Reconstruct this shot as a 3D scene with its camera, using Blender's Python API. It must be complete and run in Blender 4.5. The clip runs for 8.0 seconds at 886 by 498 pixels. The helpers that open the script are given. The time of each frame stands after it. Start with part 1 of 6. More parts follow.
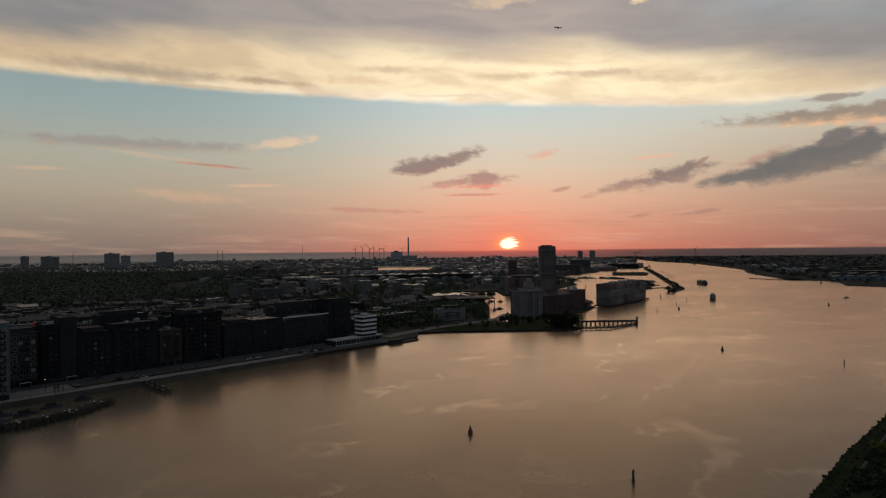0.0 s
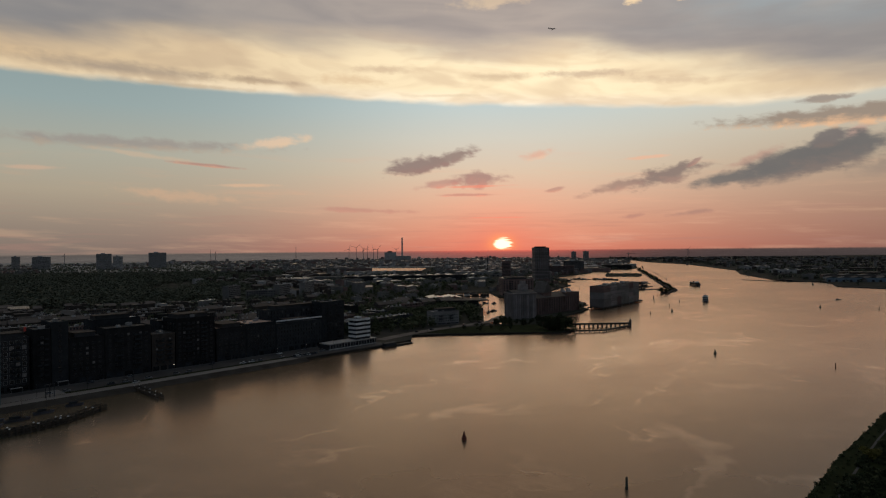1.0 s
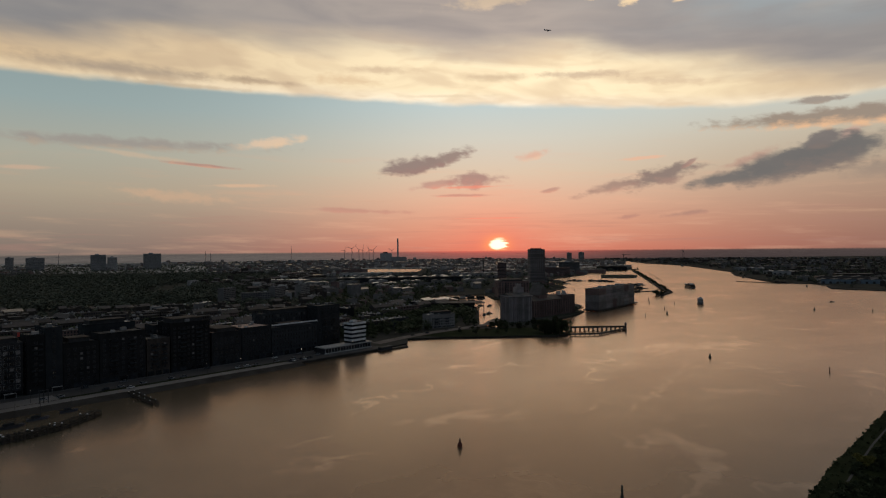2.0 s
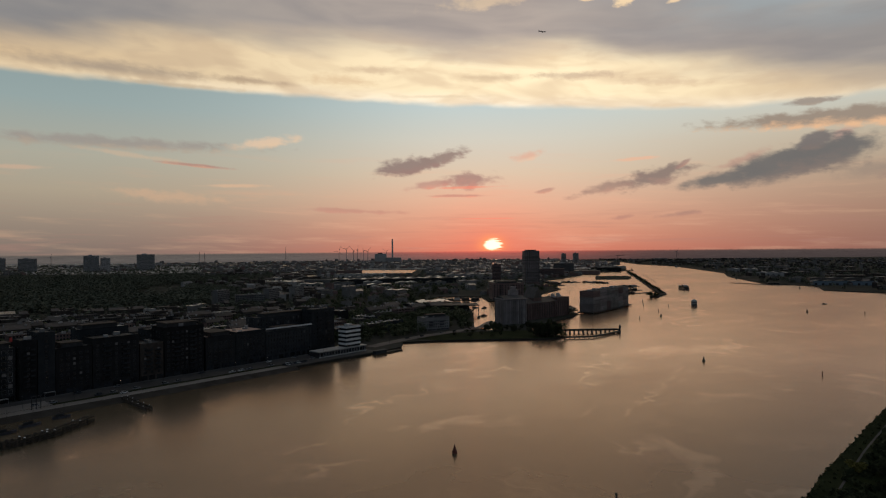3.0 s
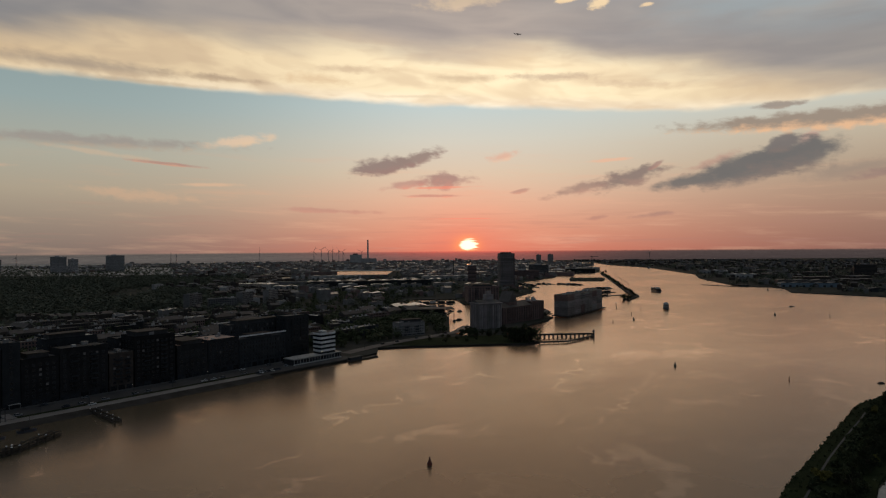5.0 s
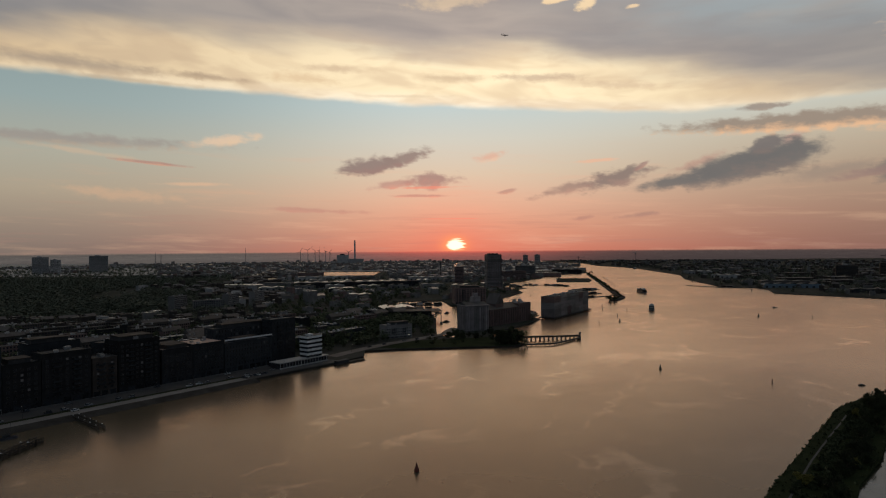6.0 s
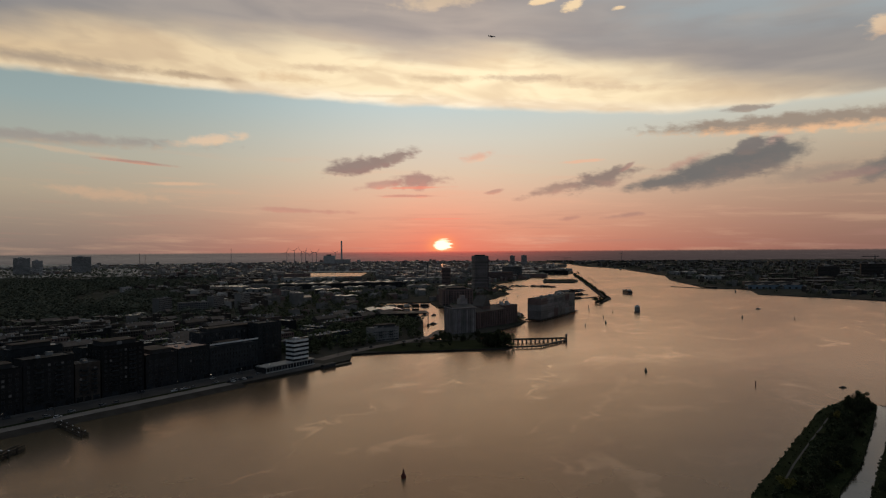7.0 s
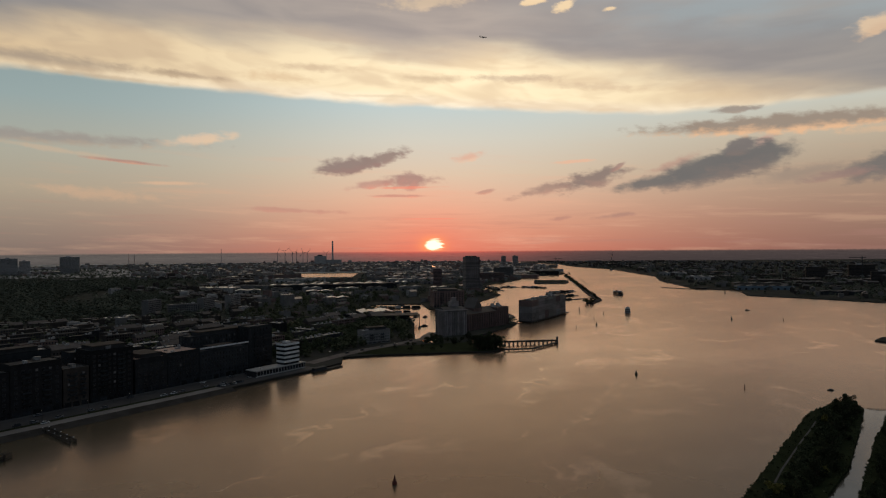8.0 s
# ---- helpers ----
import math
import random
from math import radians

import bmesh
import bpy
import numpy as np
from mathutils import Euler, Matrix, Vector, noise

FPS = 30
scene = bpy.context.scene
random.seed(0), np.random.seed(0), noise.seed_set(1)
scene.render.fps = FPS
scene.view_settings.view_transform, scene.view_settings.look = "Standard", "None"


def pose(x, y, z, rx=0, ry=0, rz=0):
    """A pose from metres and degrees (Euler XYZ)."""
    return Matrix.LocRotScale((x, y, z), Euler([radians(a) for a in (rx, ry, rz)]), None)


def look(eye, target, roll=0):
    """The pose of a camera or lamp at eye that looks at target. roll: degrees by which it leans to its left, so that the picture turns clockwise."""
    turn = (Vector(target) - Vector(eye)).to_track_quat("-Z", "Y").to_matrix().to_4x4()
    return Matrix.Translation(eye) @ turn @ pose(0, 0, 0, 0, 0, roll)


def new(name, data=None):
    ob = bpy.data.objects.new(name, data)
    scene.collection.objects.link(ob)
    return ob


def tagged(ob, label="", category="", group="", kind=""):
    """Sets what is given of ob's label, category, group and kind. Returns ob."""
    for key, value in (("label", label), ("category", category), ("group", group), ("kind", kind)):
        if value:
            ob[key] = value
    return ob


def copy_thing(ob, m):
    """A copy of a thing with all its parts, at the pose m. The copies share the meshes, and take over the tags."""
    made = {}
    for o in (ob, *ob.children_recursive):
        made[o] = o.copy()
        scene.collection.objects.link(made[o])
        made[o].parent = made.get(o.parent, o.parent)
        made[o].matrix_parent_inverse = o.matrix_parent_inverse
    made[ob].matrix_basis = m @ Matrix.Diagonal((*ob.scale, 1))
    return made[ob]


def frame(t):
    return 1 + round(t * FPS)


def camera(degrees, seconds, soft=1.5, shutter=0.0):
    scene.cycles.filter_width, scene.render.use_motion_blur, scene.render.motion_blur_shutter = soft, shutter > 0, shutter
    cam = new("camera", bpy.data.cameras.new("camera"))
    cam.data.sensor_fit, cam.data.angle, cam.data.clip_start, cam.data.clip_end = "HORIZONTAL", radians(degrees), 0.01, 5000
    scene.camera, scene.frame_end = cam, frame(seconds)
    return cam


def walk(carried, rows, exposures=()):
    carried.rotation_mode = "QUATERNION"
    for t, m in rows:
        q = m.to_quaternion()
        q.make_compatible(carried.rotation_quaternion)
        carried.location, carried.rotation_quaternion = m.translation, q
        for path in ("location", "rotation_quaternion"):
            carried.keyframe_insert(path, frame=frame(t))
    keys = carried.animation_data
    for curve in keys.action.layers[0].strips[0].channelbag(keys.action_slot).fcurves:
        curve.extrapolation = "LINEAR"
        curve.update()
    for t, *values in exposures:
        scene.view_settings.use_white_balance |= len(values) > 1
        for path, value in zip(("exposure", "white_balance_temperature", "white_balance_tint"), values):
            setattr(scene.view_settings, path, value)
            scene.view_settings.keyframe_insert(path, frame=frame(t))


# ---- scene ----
cam = camera(71.15, 8.0, soft=1.2)
# seconds, x, y, z, yaw, pitch, roll: a drone that climbs over the river while it pans
PATH = [
    (0.0, -0.00, 0.00, 80.00, 0.000, 0.001, 0.602),
    (0.5, -0.01, 0.06, 81.30, -0.298, -0.008, 0.579),
    (1.0, -0.03, 0.11, 82.66, -0.571, 0.001, 0.554),
    (1.5, -0.06, 0.12, 84.04, -0.809, 0.023, 0.540),
    (3.0, -0.15, 0.02, 88.12, -1.469, 0.074, 0.500),
    (3.5, -0.11, 0.01, 89.44, -1.985, 0.079, 0.477),
    (4.0, -0.02, -0.02, 90.76, -2.539, 0.075, 0.461),
    (4.5, 0.04, -0.08, 92.07, -3.124, 0.068, 0.453),
    (6.0, 0.15, -0.36, 95.97, -4.901, 0.052, 0.425),
    (6.5, 0.18, -0.45, 97.28, -5.503, 0.054, 0.418),
    (7.0, 0.21, -0.49, 98.62, -6.097, 0.063, 0.412),
    (7.5, 0.23, -0.51, 99.96, -6.611, 0.065, 0.404),
    (8.0, 0.25, -0.51, 101.30, -6.903, 0.056, 0.389),
]
walk(cam, [(t, pose(x, y, z, 90 + pitch, roll, yaw)) for t, x, y, z, yaw, pitch, roll in PATH],
     exposures=[(0.0, 0.0), (8.0, 0.0)])

from mathutils.geometry import tessellate_polygon

# ---- world: dusk sky with cloud bank, low sun ----
SUN_AZ, SUN_EL = 5.98, 0.34
world = bpy.data.worlds.new("dusk_sky")
scene.world = world
world.use_nodes = True
W = world.node_tree
W.nodes.clear()


def put(socket, value):
    if isinstance(value, bpy.types.NodeSocket):
        socket.id_data.links.new(value, socket)
    else:
        socket.default_value = value


def op(kind, a, b=0.0, c=0.0, tree=W):
    n = tree.nodes.new("ShaderNodeMath")
    n.operation = kind
    for s, v in zip(n.inputs, (a, b, c)):
        put(s, v)
    return n.outputs[0]


def smooth(v, lo, hi, out0=0.0, out1=1.0, tree=W, kind="SMOOTHSTEP"):
    n = tree.nodes.new("ShaderNodeMapRange")
    n.interpolation_type = kind
    for s, x in zip(n.inputs, (v, lo, hi, out0, out1)):
        put(s, x)
    return n.outputs[0]


def blend(fac, a, b, tree=W, kind="MIX"):
    n = tree.nodes.new("ShaderNodeMix")
    n.data_type, n.blend_type, n.clamp_factor = "RGBA", kind, True
    for s, x in zip((n.inputs[0], n.inputs[6], n.inputs[7]), (fac, a, b)):
        put(s, x if isinstance(x, (bpy.types.NodeSocket, float, int)) else (*x, 1))
    return n.outputs[2]


def ramp(v, stops, tree=W):
    n = tree.nodes.new("ShaderNodeValToRGB")
    put(n.inputs[0], v)
    e = n.color_ramp.elements
    while len(e) < len(stops):
        e.new(0.5)
    for el, (p, c) in zip(e, stops):
        el.position, el.color = p, (*c, 1)
    return n.outputs[0]


def grain(vec, scale, detail=4.0, rough=0.55, tree=W, distort=0.0):
    n = tree.nodes.new("ShaderNodeTexNoise")
    put(n.inputs["Vector"], vec)
    n.inputs["Scale"].default_value, n.inputs["Detail"].default_value = scale, detail
    n.inputs["Roughness"].default_value, n.inputs["Distortion"].default_value = rough, distort
    return n.outputs[0]


def join3(x, y, z, tree=W):
    n = tree.nodes.new("ShaderNodeCombineXYZ")
    for s, v in zip(n.inputs, (x, y, z)):
        put(s, v)
    return n.outputs[0]


def lin(r, g, b):
    return tuple(((c / 255 + 0.055) / 1.055) ** 2.4 if c > 10 else c / 255 / 12.92 for c in (r, g, b))


way = W.nodes.new("ShaderNodeTexCoord").outputs["Generated"]
split = W.nodes.new("ShaderNodeSeparateXYZ")
put(split.inputs[0], way)
EL = op("MULTIPLY", op("ARCSINE", split.outputs[2]), 57.2958)
AZ = op("MULTIPLY", op("ARCTAN2", split.outputs[0], split.outputs[1]), 57.2958)
DAZ = op("SUBTRACT", AZ, SUN_AZ)
E01 = op("DIVIDE", EL, 24.0)

near_sun = ramp(E01, [(0.0, lin(218, 130, 106)), (0.085, lin(226, 158, 130)), (0.19, lin(230, 184, 155)), (0.29, lin(222, 200, 174)),
                      (0.42, lin(212, 208, 194)), (0.54, lin(196, 208, 206)), (1.0, lin(150, 164, 174))])
left_sky = ramp(E01, [(0.0, lin(124, 112, 104)), (0.10, lin(148, 134, 120)), (0.21, lin(170, 158, 138)), (0.33, lin(170, 168, 153)),
                      (0.50, lin(148, 164, 163)), (1.0, lin(112, 134, 142))])
right_sky = ramp(E01, [(0.0, lin(128, 100, 90)), (0.12, lin(150, 122, 106)), (0.25, lin(166, 144, 124)), (0.38, lin(188, 174, 152)),
                       (0.50, lin(200, 201, 189)), (1.0, lin(140, 152, 160))])
side = smooth(DAZ, -6.0, 6.0)
off_sky = blend(side, left_sky, right_sky)
d2 = op("MULTIPLY", DAZ, DAZ)
toward = op("POWER", 2.7183, op("DIVIDE", d2, smooth(DAZ, -4.0, 4.0, -380.0, -560.0)))
sky = blend(toward, off_sky, near_sun)
# wisps of thin cirrus in the clear band
thin = grain(join3(op("MULTIPLY", AZ, 0.05), op("MULTIPLY", op("ADD", EL, op("MULTIPLY", AZ, 0.03)), 0.55), 3.1), 2.2, 5.0, 0.6)
sky = blend(op("MULTIPLY", smooth(thin, 0.50, 0.74), smooth(EL, 11.0, 4.0, 0.0, 0.42)), sky, blend(toward, lin(200, 164, 136), lin(240, 180, 150)))
low = grain(join3(op("MULTIPLY", AZ, 0.07), op("MULTIPLY", EL, 1.1), 8.4), 1.6, 4.0, 0.6)
sky = blend(op("MULTIPLY", smooth(low, 0.50, 0.70), smooth(EL, 6.0, 1.0, 0.0, 0.30)), sky, lin(172, 128, 116))


def line(rows):
    """A height in degrees that follows the bearing."""
    n = ramp(op("DIVIDE", op("ADD", AZ, 45.0), 90.0), [((x + 45) / 90, (y / 24,) * 3) for x, y in rows])
    n.node.color_ramp.interpolation = "B_SPLINE"
    return op("MULTIPLY", n, 24.0)


# cloud bank: lit cream below, grey above
edge = line([(-45, 13.4), (-36, 13.45), (-20, 13.65), (-9, 13.4), (0, 13.0), (13, 12.5), (23, 11.4), (28, 11.3), (45, 11.4)])
top = line([(-45, 15.8), (-36, 16.3), (-30, 17.0), (-22, 18.4), (-9, 18.4), (-5, 18.9), (1, 17.7), (7, 17.3), (12, 18.2), (18, 17.1), (28, 14.9), (36, 12.8), (43, 11.7)])
fine = grain(join3(op("MULTIPLY", AZ, 0.12), op("MULTIPLY", EL, 0.34), 1.0), 2.2, 5.0, 0.5)
broad = grain(join3(op("MULTIPLY", AZ, 0.035), op("MULTIPLY", op("ADD", EL, op("MULTIPLY", AZ, 0.05)), 0.16), 5.5), 2.4, 4.0, 0.5)
streak = grain(join3(op("MULTIPLY", AZ, 0.055), op("MULTIPLY", op("ADD", EL, op("MULTIPLY", AZ, 0.05)), 0.26), 7.7), 2.0, 3.5, 0.46, distort=0.5)
V = op("ADD", op("SUBTRACT", EL, edge), op("MULTIPLY", op("SUBTRACT", fine, 0.5), 0.7))
glow_az = op("POWER", 2.7183, op("DIVIDE", op("MULTIPLY", op("SUBTRACT", AZ, 9.0), op("SUBTRACT", AZ, 9.0)), -820.0))
bright = blend(glow_az, lin(206, 178, 142), (1.10, 0.91, 0.60))
rim = blend(glow_az, lin(228, 204, 166), (1.10, 0.96, 0.74))
bright = blend(smooth(V, 0.2, 1.6), rim, bright)
mottle = grain(join3(op("MULTIPLY", AZ, 0.15), op("MULTIPLY", op("ADD", EL, op("MULTIPLY", AZ, 0.06)), 0.38), 3.3), 2.0, 4.0, 0.48, distort=0.6)
bright = blend(smooth(mottle, 0.46, 0.68, 0.0, 0.30), bright, blend(glow_az, lin(176, 156, 134), lin(232, 202, 164)))
bank = blend(smooth(streak, 0.44, 0.66, 0.0, 0.55), bright, blend(glow_az, lin(186, 164, 138), lin(222, 192, 158)))
grey = smooth(op("ADD", op("SUBTRACT", EL, top), op("MULTIPLY", op("SUBTRACT", broad, 0.5), 3.0)), -1.7, 1.4)
grey_col = blend(smooth(streak, 0.22, 0.78), blend(glow_az, lin(130, 130, 132), lin(160, 150, 146)), blend(glow_az, lin(150, 146, 142), lin(184, 170, 160)))
bank = blend(grey, bank, grey_col)
sky = blend(smooth(V, -0.05, 0.60), sky, bank)
gap = op("MULTIPLY", op("MULTIPLY", smooth(broad, 0.36, 0.60, 0.35, 1.0), smooth(op("ADD", EL, op("MULTIPLY", AZ, 0.10)), 18.6, 22.6, 0.0, 0.85)), smooth(AZ, 8.0, 30.0))
sky = blend(gap, sky, lin(158, 167, 170))

wob = grain(join3(op("MULTIPLY", AZ, 0.42), op("MULTIPLY", EL, 0.62), 2.0), 1.5, 5.0, 0.52, distort=0.3)
wisp = grain(join3(op("MULTIPLY", op("ADD", AZ, op("MULTIPLY", EL, 0.6)), 0.60), op("MULTIPLY", EL, 1.5), 6.5), 1.6, 6.0, 0.6)
WOB = op("ADD", op("MULTIPLY", op("SUBTRACT", wob, 0.5), 0.85), op("MULTIPLY", op("SUBTRACT", wisp, 0.5), 0.55))


def cloud(base, az, el, w, h, tilt, body, rim_, amount=0.9, ragged=1.6, soft=0.6):
    """A small cloud at that bearing and height (degrees), its half width, half height and tilt."""
    c, s = math.cos(radians(tilt)), math.sin(radians(tilt))
    x, y = op("SUBTRACT", AZ, az), op("SUBTRACT", EL, el)
    a = op("DIVIDE", op("ADD", op("MULTIPLY", x, c), op("MULTIPLY", y, s)), w)
    b = op("DIVIDE", op("SUBTRACT", op("MULTIPLY", y, c), op("MULTIPLY", x, s)), h)
    d = op("ADD", op("SQRT", op("ADD", op("MULTIPLY", a, a), op("MULTIPLY", b, b))), op("MULTIPLY", WOB, ragged * 1.1))
    tone = blend(smooth(op("ADD", b, op("MULTIPLY", WOB, 2.0)), -0.9, 0.1), rim_, body)
    return blend(smooth(d, 1.15, 1.15 - soft, 0.0, amount), base, tone)


DARK, DARK_RIM = lin(112, 109, 107), lin(128, 116, 110)
# streaks inside the bank
sky = cloud(sky, -27.0, 14.75, 10.5, 0.72, 0.0, lin(154, 140, 127), lin(180, 158, 134), 0.66, 1.3, 1.1)
sky = cloud(sky, -14.8, 14.75, 3.6, 0.34, -3.0, lin(176, 152, 130), lin(190, 164, 136), 0.6, 1.4, 1.1)
sky = cloud(sky, -4.7, 16.1, 3.6, 0.42, -1.0, lin(206, 178, 148), lin(212, 184, 152), 0.65, 1.7, 1.0)
sky = cloud(sky, -17.5, 14.75, 4.0, 0.38, -1.0, lin(172, 150, 126), lin(186, 160, 132), 0.6, 1.6, 1.1)
sky = cloud(sky, -21.0, 13.95, 6.0, 0.25, 0.0, lin(196, 170, 138), lin(206, 178, 142), 0.5, 1.6, 1.0)
sky = cloud(sky, 6.4, 15.42, 4.0, 0.46, 0.0, lin(204, 176, 146), lin(216, 188, 154), 0.65, 1.6, 1.1)
sky = cloud(sky, 13.5, 15.3, 4.5, 0.42, -2.0, lin(204, 178, 152), lin(214, 186, 156), 0.75, 1.8, 0.9)
sky = cloud(sky, 21.0, 14.2, 4.5, 0.40, -6.0, lin(214, 186, 156), lin(220, 190, 156), 0.6, 1.8, 1.0)
sky = cloud(sky, 1.0, 13.9, 5.0, 0.18, 0.0, lin(226, 204, 172), lin(226, 204, 172), 0.5, 1.6, 1.0)
sky = cloud(sky, -8.0, 15.2, 4.0, 0.5, -2.0, lin(222, 190, 152), lin(222, 190, 152), 0.6, 1.8, 1.0)
# clear band, left
sky = cloud(sky, -26.0, 8.9, 12.0, 0.60, 0.5, lin(152, 142, 136), lin(176, 156, 138), 0.7, 1.6, 0.9)
sky = cloud(sky, -14.6, 9.55, 3.6, 0.55, 11.0, lin(232, 198, 166), lin(236, 200, 164), 0.75, 1.6, 0.9)
sky = cloud(sky, -20.5, 7.42, 3.4, 0.17, -4.0, lin(176, 134, 122), lin(206, 152, 128), 0.85, 1.2, 0.8)
sky = cloud(sky, -25.0, 8.0, 5.0, 0.25, -6.0, lin(206, 178, 150), lin(206, 178, 150), 0.5, 1.4, 0.9)
sky = cloud(sky, -17.0, 5.75, 3.2, 0.20, 1.0, lin(224, 182, 148), lin(224, 182, 148), 0.6, 1.4, 0.9)
sky = cloud(sky, -22.5, 4.7, 5.5, 0.6, -4.0, lin(212, 172, 140), lin(212, 172, 140), 0.5, 2.0, 1.0)
sky = cloud(sky, -33.0, 6.6, 2.2, 0.22, 2.0, lin(206, 172, 146), lin(206, 172, 146), 0.6, 1.4, 0.9)
# near the sun
sky = cloud(sky, -1.7, 7.72, 3.3, 0.88, 8.0, lin(142, 124, 118), lin(148, 122, 116), 0.93, 1.6, 0.62)
sky = cloud(sky, 1.3, 8.32, 2.5, 0.74, 16.0, lin(148, 130, 122), lin(156, 130, 122), 0.93, 1.9, 0.7)
sky = cloud(sky, 3.9, 6.38, 2.7, 0.80, 4.0, lin(164, 132, 124), lin(188, 138, 126), 0.88, 1.8, 0.7)
sky = cloud(sky, 0.7, 6.05, 3.0, 0.44, 8.0, lin(184, 142, 130), lin(206, 146, 130), 0.75, 1.7, 0.8)
sky = cloud(sky, 3.6, 5.72, 3.4, 0.14, 1.0, lin(240, 146, 122), lin(240, 146, 122), 0.7, 1.2, 0.7)
sky = cloud(sky, 2.9, 4.95, 3.2, 0.17, 0.0, lin(196, 140, 126), lin(240, 160, 136), 0.75, 1.5, 0.8)
sky = cloud(sky, 9.3, 8.45, 1.7, 0.46, 12.0, lin(226, 176, 152), lin(242, 192, 160), 0.75, 1.8, 0.9)
sky = cloud(sky, 10.8, 5.3, 1.0, 0.22, 10.0, lin(180, 138, 126), lin(200, 144, 126), 0.7, 1.6, 0.7)
sky = cloud(sky, 20.4, 6.2, 3.2, 0.92, 13.0, lin(134, 118, 112), lin(156, 128, 118), 0.90, 1.8, 0.75)
sky = cloud(sky, 16.3, 5.45, 3.4, 0.56, 12.0, lin(154, 128, 118), lin(176, 138, 124), 0.78, 1.8, 0.85)
sky = cloud(sky, 22.8, 7.25, 0.9, 0.22, 32.0, lin(160, 128, 120), lin(180, 136, 122), 0.75, 1.6, 0.7)
sky = cloud(sky, 18.8, 7.85, 2.2, 0.18, 2.0, lin(234, 184, 154), lin(236, 184, 152), 0.75, 1.4, 0.8)
# big dark cloud and its neighbours
sky = cloud(sky, 27.6, 7.35, 2.6, 0.45, 20.0, lin(184, 142, 128), lin(184, 142, 128), 0.6, 1.8, 0.9)
sky = cloud(sky, 34.2, 8.55, 1.1, 0.55, 30.0, lin(196, 160, 146), lin(170, 142, 132), 0.85, 1.8, 0.8)
sky = cloud(sky, 26.4, 5.85, 4.6, 0.72, 9.0, DARK, DARK_RIM, 0.93, 1.2, 0.75)
sky = cloud(sky, 30.4, 6.75, 5.0, 1.35, 13.0, DARK, DARK_RIM, 0.97, 0.9, 0.62)
sky = cloud(sky, 33.2, 7.35, 3.9, 1.45, 8.0, DARK, DARK_RIM, 0.97, 1.0, 0.60)
sky = cloud(sky, 32.6, 8.35, 1.6, 0.75, 14.0, lin(122, 115, 112), DARK_RIM, 0.95, 1.2, 0.6)
sky = cloud(sky, 36.0, 9.95, 12.2, 0.82, -1.0, lin(154, 138, 124), lin(232, 186, 146), 0.95, 1.4, 0.6)
sky = cloud(sky, 32.2, 11.4, 2.5, 0.32, 0.0, lin(152, 138, 128), lin(162, 144, 130), 0.85, 1.8, 0.7)
sky = cloud(sky, 42.6, 6.3, 3.6, 1.2, 18.0, DARK, DARK_RIM, 0.90, 1.6, 0.8)
sky = cloud(sky, 37.5, 5.9, 4.0, 0.9, 8.0, lin(150, 134, 122), lin(158, 136, 122), 0.65, 1.8, 1.1)
sky = cloud(sky, 39.4, 5.55, 2.8, 0.40, 8.0, lin(152, 126, 118), lin(164, 130, 118), 0.7, 1.8, 0.9)
sky = cloud(sky, 44.0, 8.9, 5.0, 0.40, 0.0, lin(228, 186, 148), lin(228, 186, 148), 0.5, 1.6, 1.0)
sky = cloud(sky, 17.6, 2.75, 1.2, 0.24, 6.0, lin(176, 130, 118), lin(190, 134, 120), 0.6, 1.8, 0.9)
sky = cloud(sky, 22.6, 2.95, 2.0, 0.28, 5.0, lin(166, 128, 116), lin(182, 134, 120), 0.65, 1.8, 0.9)
sky = cloud(sky, 5.6, 2.85, 4.0, 0.07, 0.0, lin(244, 150, 126), lin(244, 150, 126), 0.7, 1.2, 0.6)
sky = cloud(sky, -6.5, 3.6, 5.0, 0.25, -2.0, lin(192, 138, 124), lin(202, 142, 126), 0.6, 1.6, 0.8)
# cloudlets at the top
sky = cloud(sky, 15.4, 21.6, 1.3, 0.38, 6.0, lin(250, 220, 176), lin(250, 216, 170), 0.9, 2.0, 0.6)
sky = cloud(sky, 18.2, 21.0, 1.2, 0.48, 12.0, lin(250, 220, 176), lin(250, 216, 170), 0.9, 2.0, 0.6)
sky = cloud(sky, 22.2, 20.5, 0.6, 0.18, 4.0, lin(250, 218, 174), lin(250, 216, 170), 0.8, 1.6, 0.7)
sky = cloud(sky, 5.5, 21.7, 4.6, 0.7, 4.0, lin(222, 196, 164), lin(228, 200, 168), 0.7, 2.0, 1.0)
sky = cloud(sky, 42.0, 16.4, 1.9, 0.75, 12.0, lin(228, 198, 164), lin(222, 188, 154), 0.85, 1.8, 0.7)

# sun, half veiled, with its red aureole
sx, sy = DAZ, op("SUBTRACT", EL, SUN_EL)
rs = op("SQRT", op("ADD", op("MULTIPLY", sx, sx), op("MULTIPLY", op("MULTIPLY", sy, sy), smooth(sy, -0.1, 0.1, 4.2, 1.8))))
halo = op("POWER", 2.7183, op("DIVIDE", rs, -3.2))
sky = blend(op("MULTIPLY", halo, 0.55), sky, (1.08, 0.185, 0.115))
core = op("POWER", 2.7183, op("DIVIDE", op("MULTIPLY", rs, rs), -1.1))
sky = blend(op("MULTIPLY", core, 0.85), sky, (1.25, 0.42, 0.12))
veil = grain(join3(op("MULTIPLY", AZ, 0.45), op("MULTIPLY", EL, 3.2), 6.0), 2.0, 4.0)
disc = smooth(op("ADD", op("ADD", rs, op("MULTIPLY", sx, -0.12)), op("MULTIPLY", op("SUBTRACT", veil, 0.5), smooth(sx, -0.5, 0.9, 0.35, 1.3))), 0.98, 0.55)
sky = blend(disc, sky, (1.5, 1.35, 0.92))

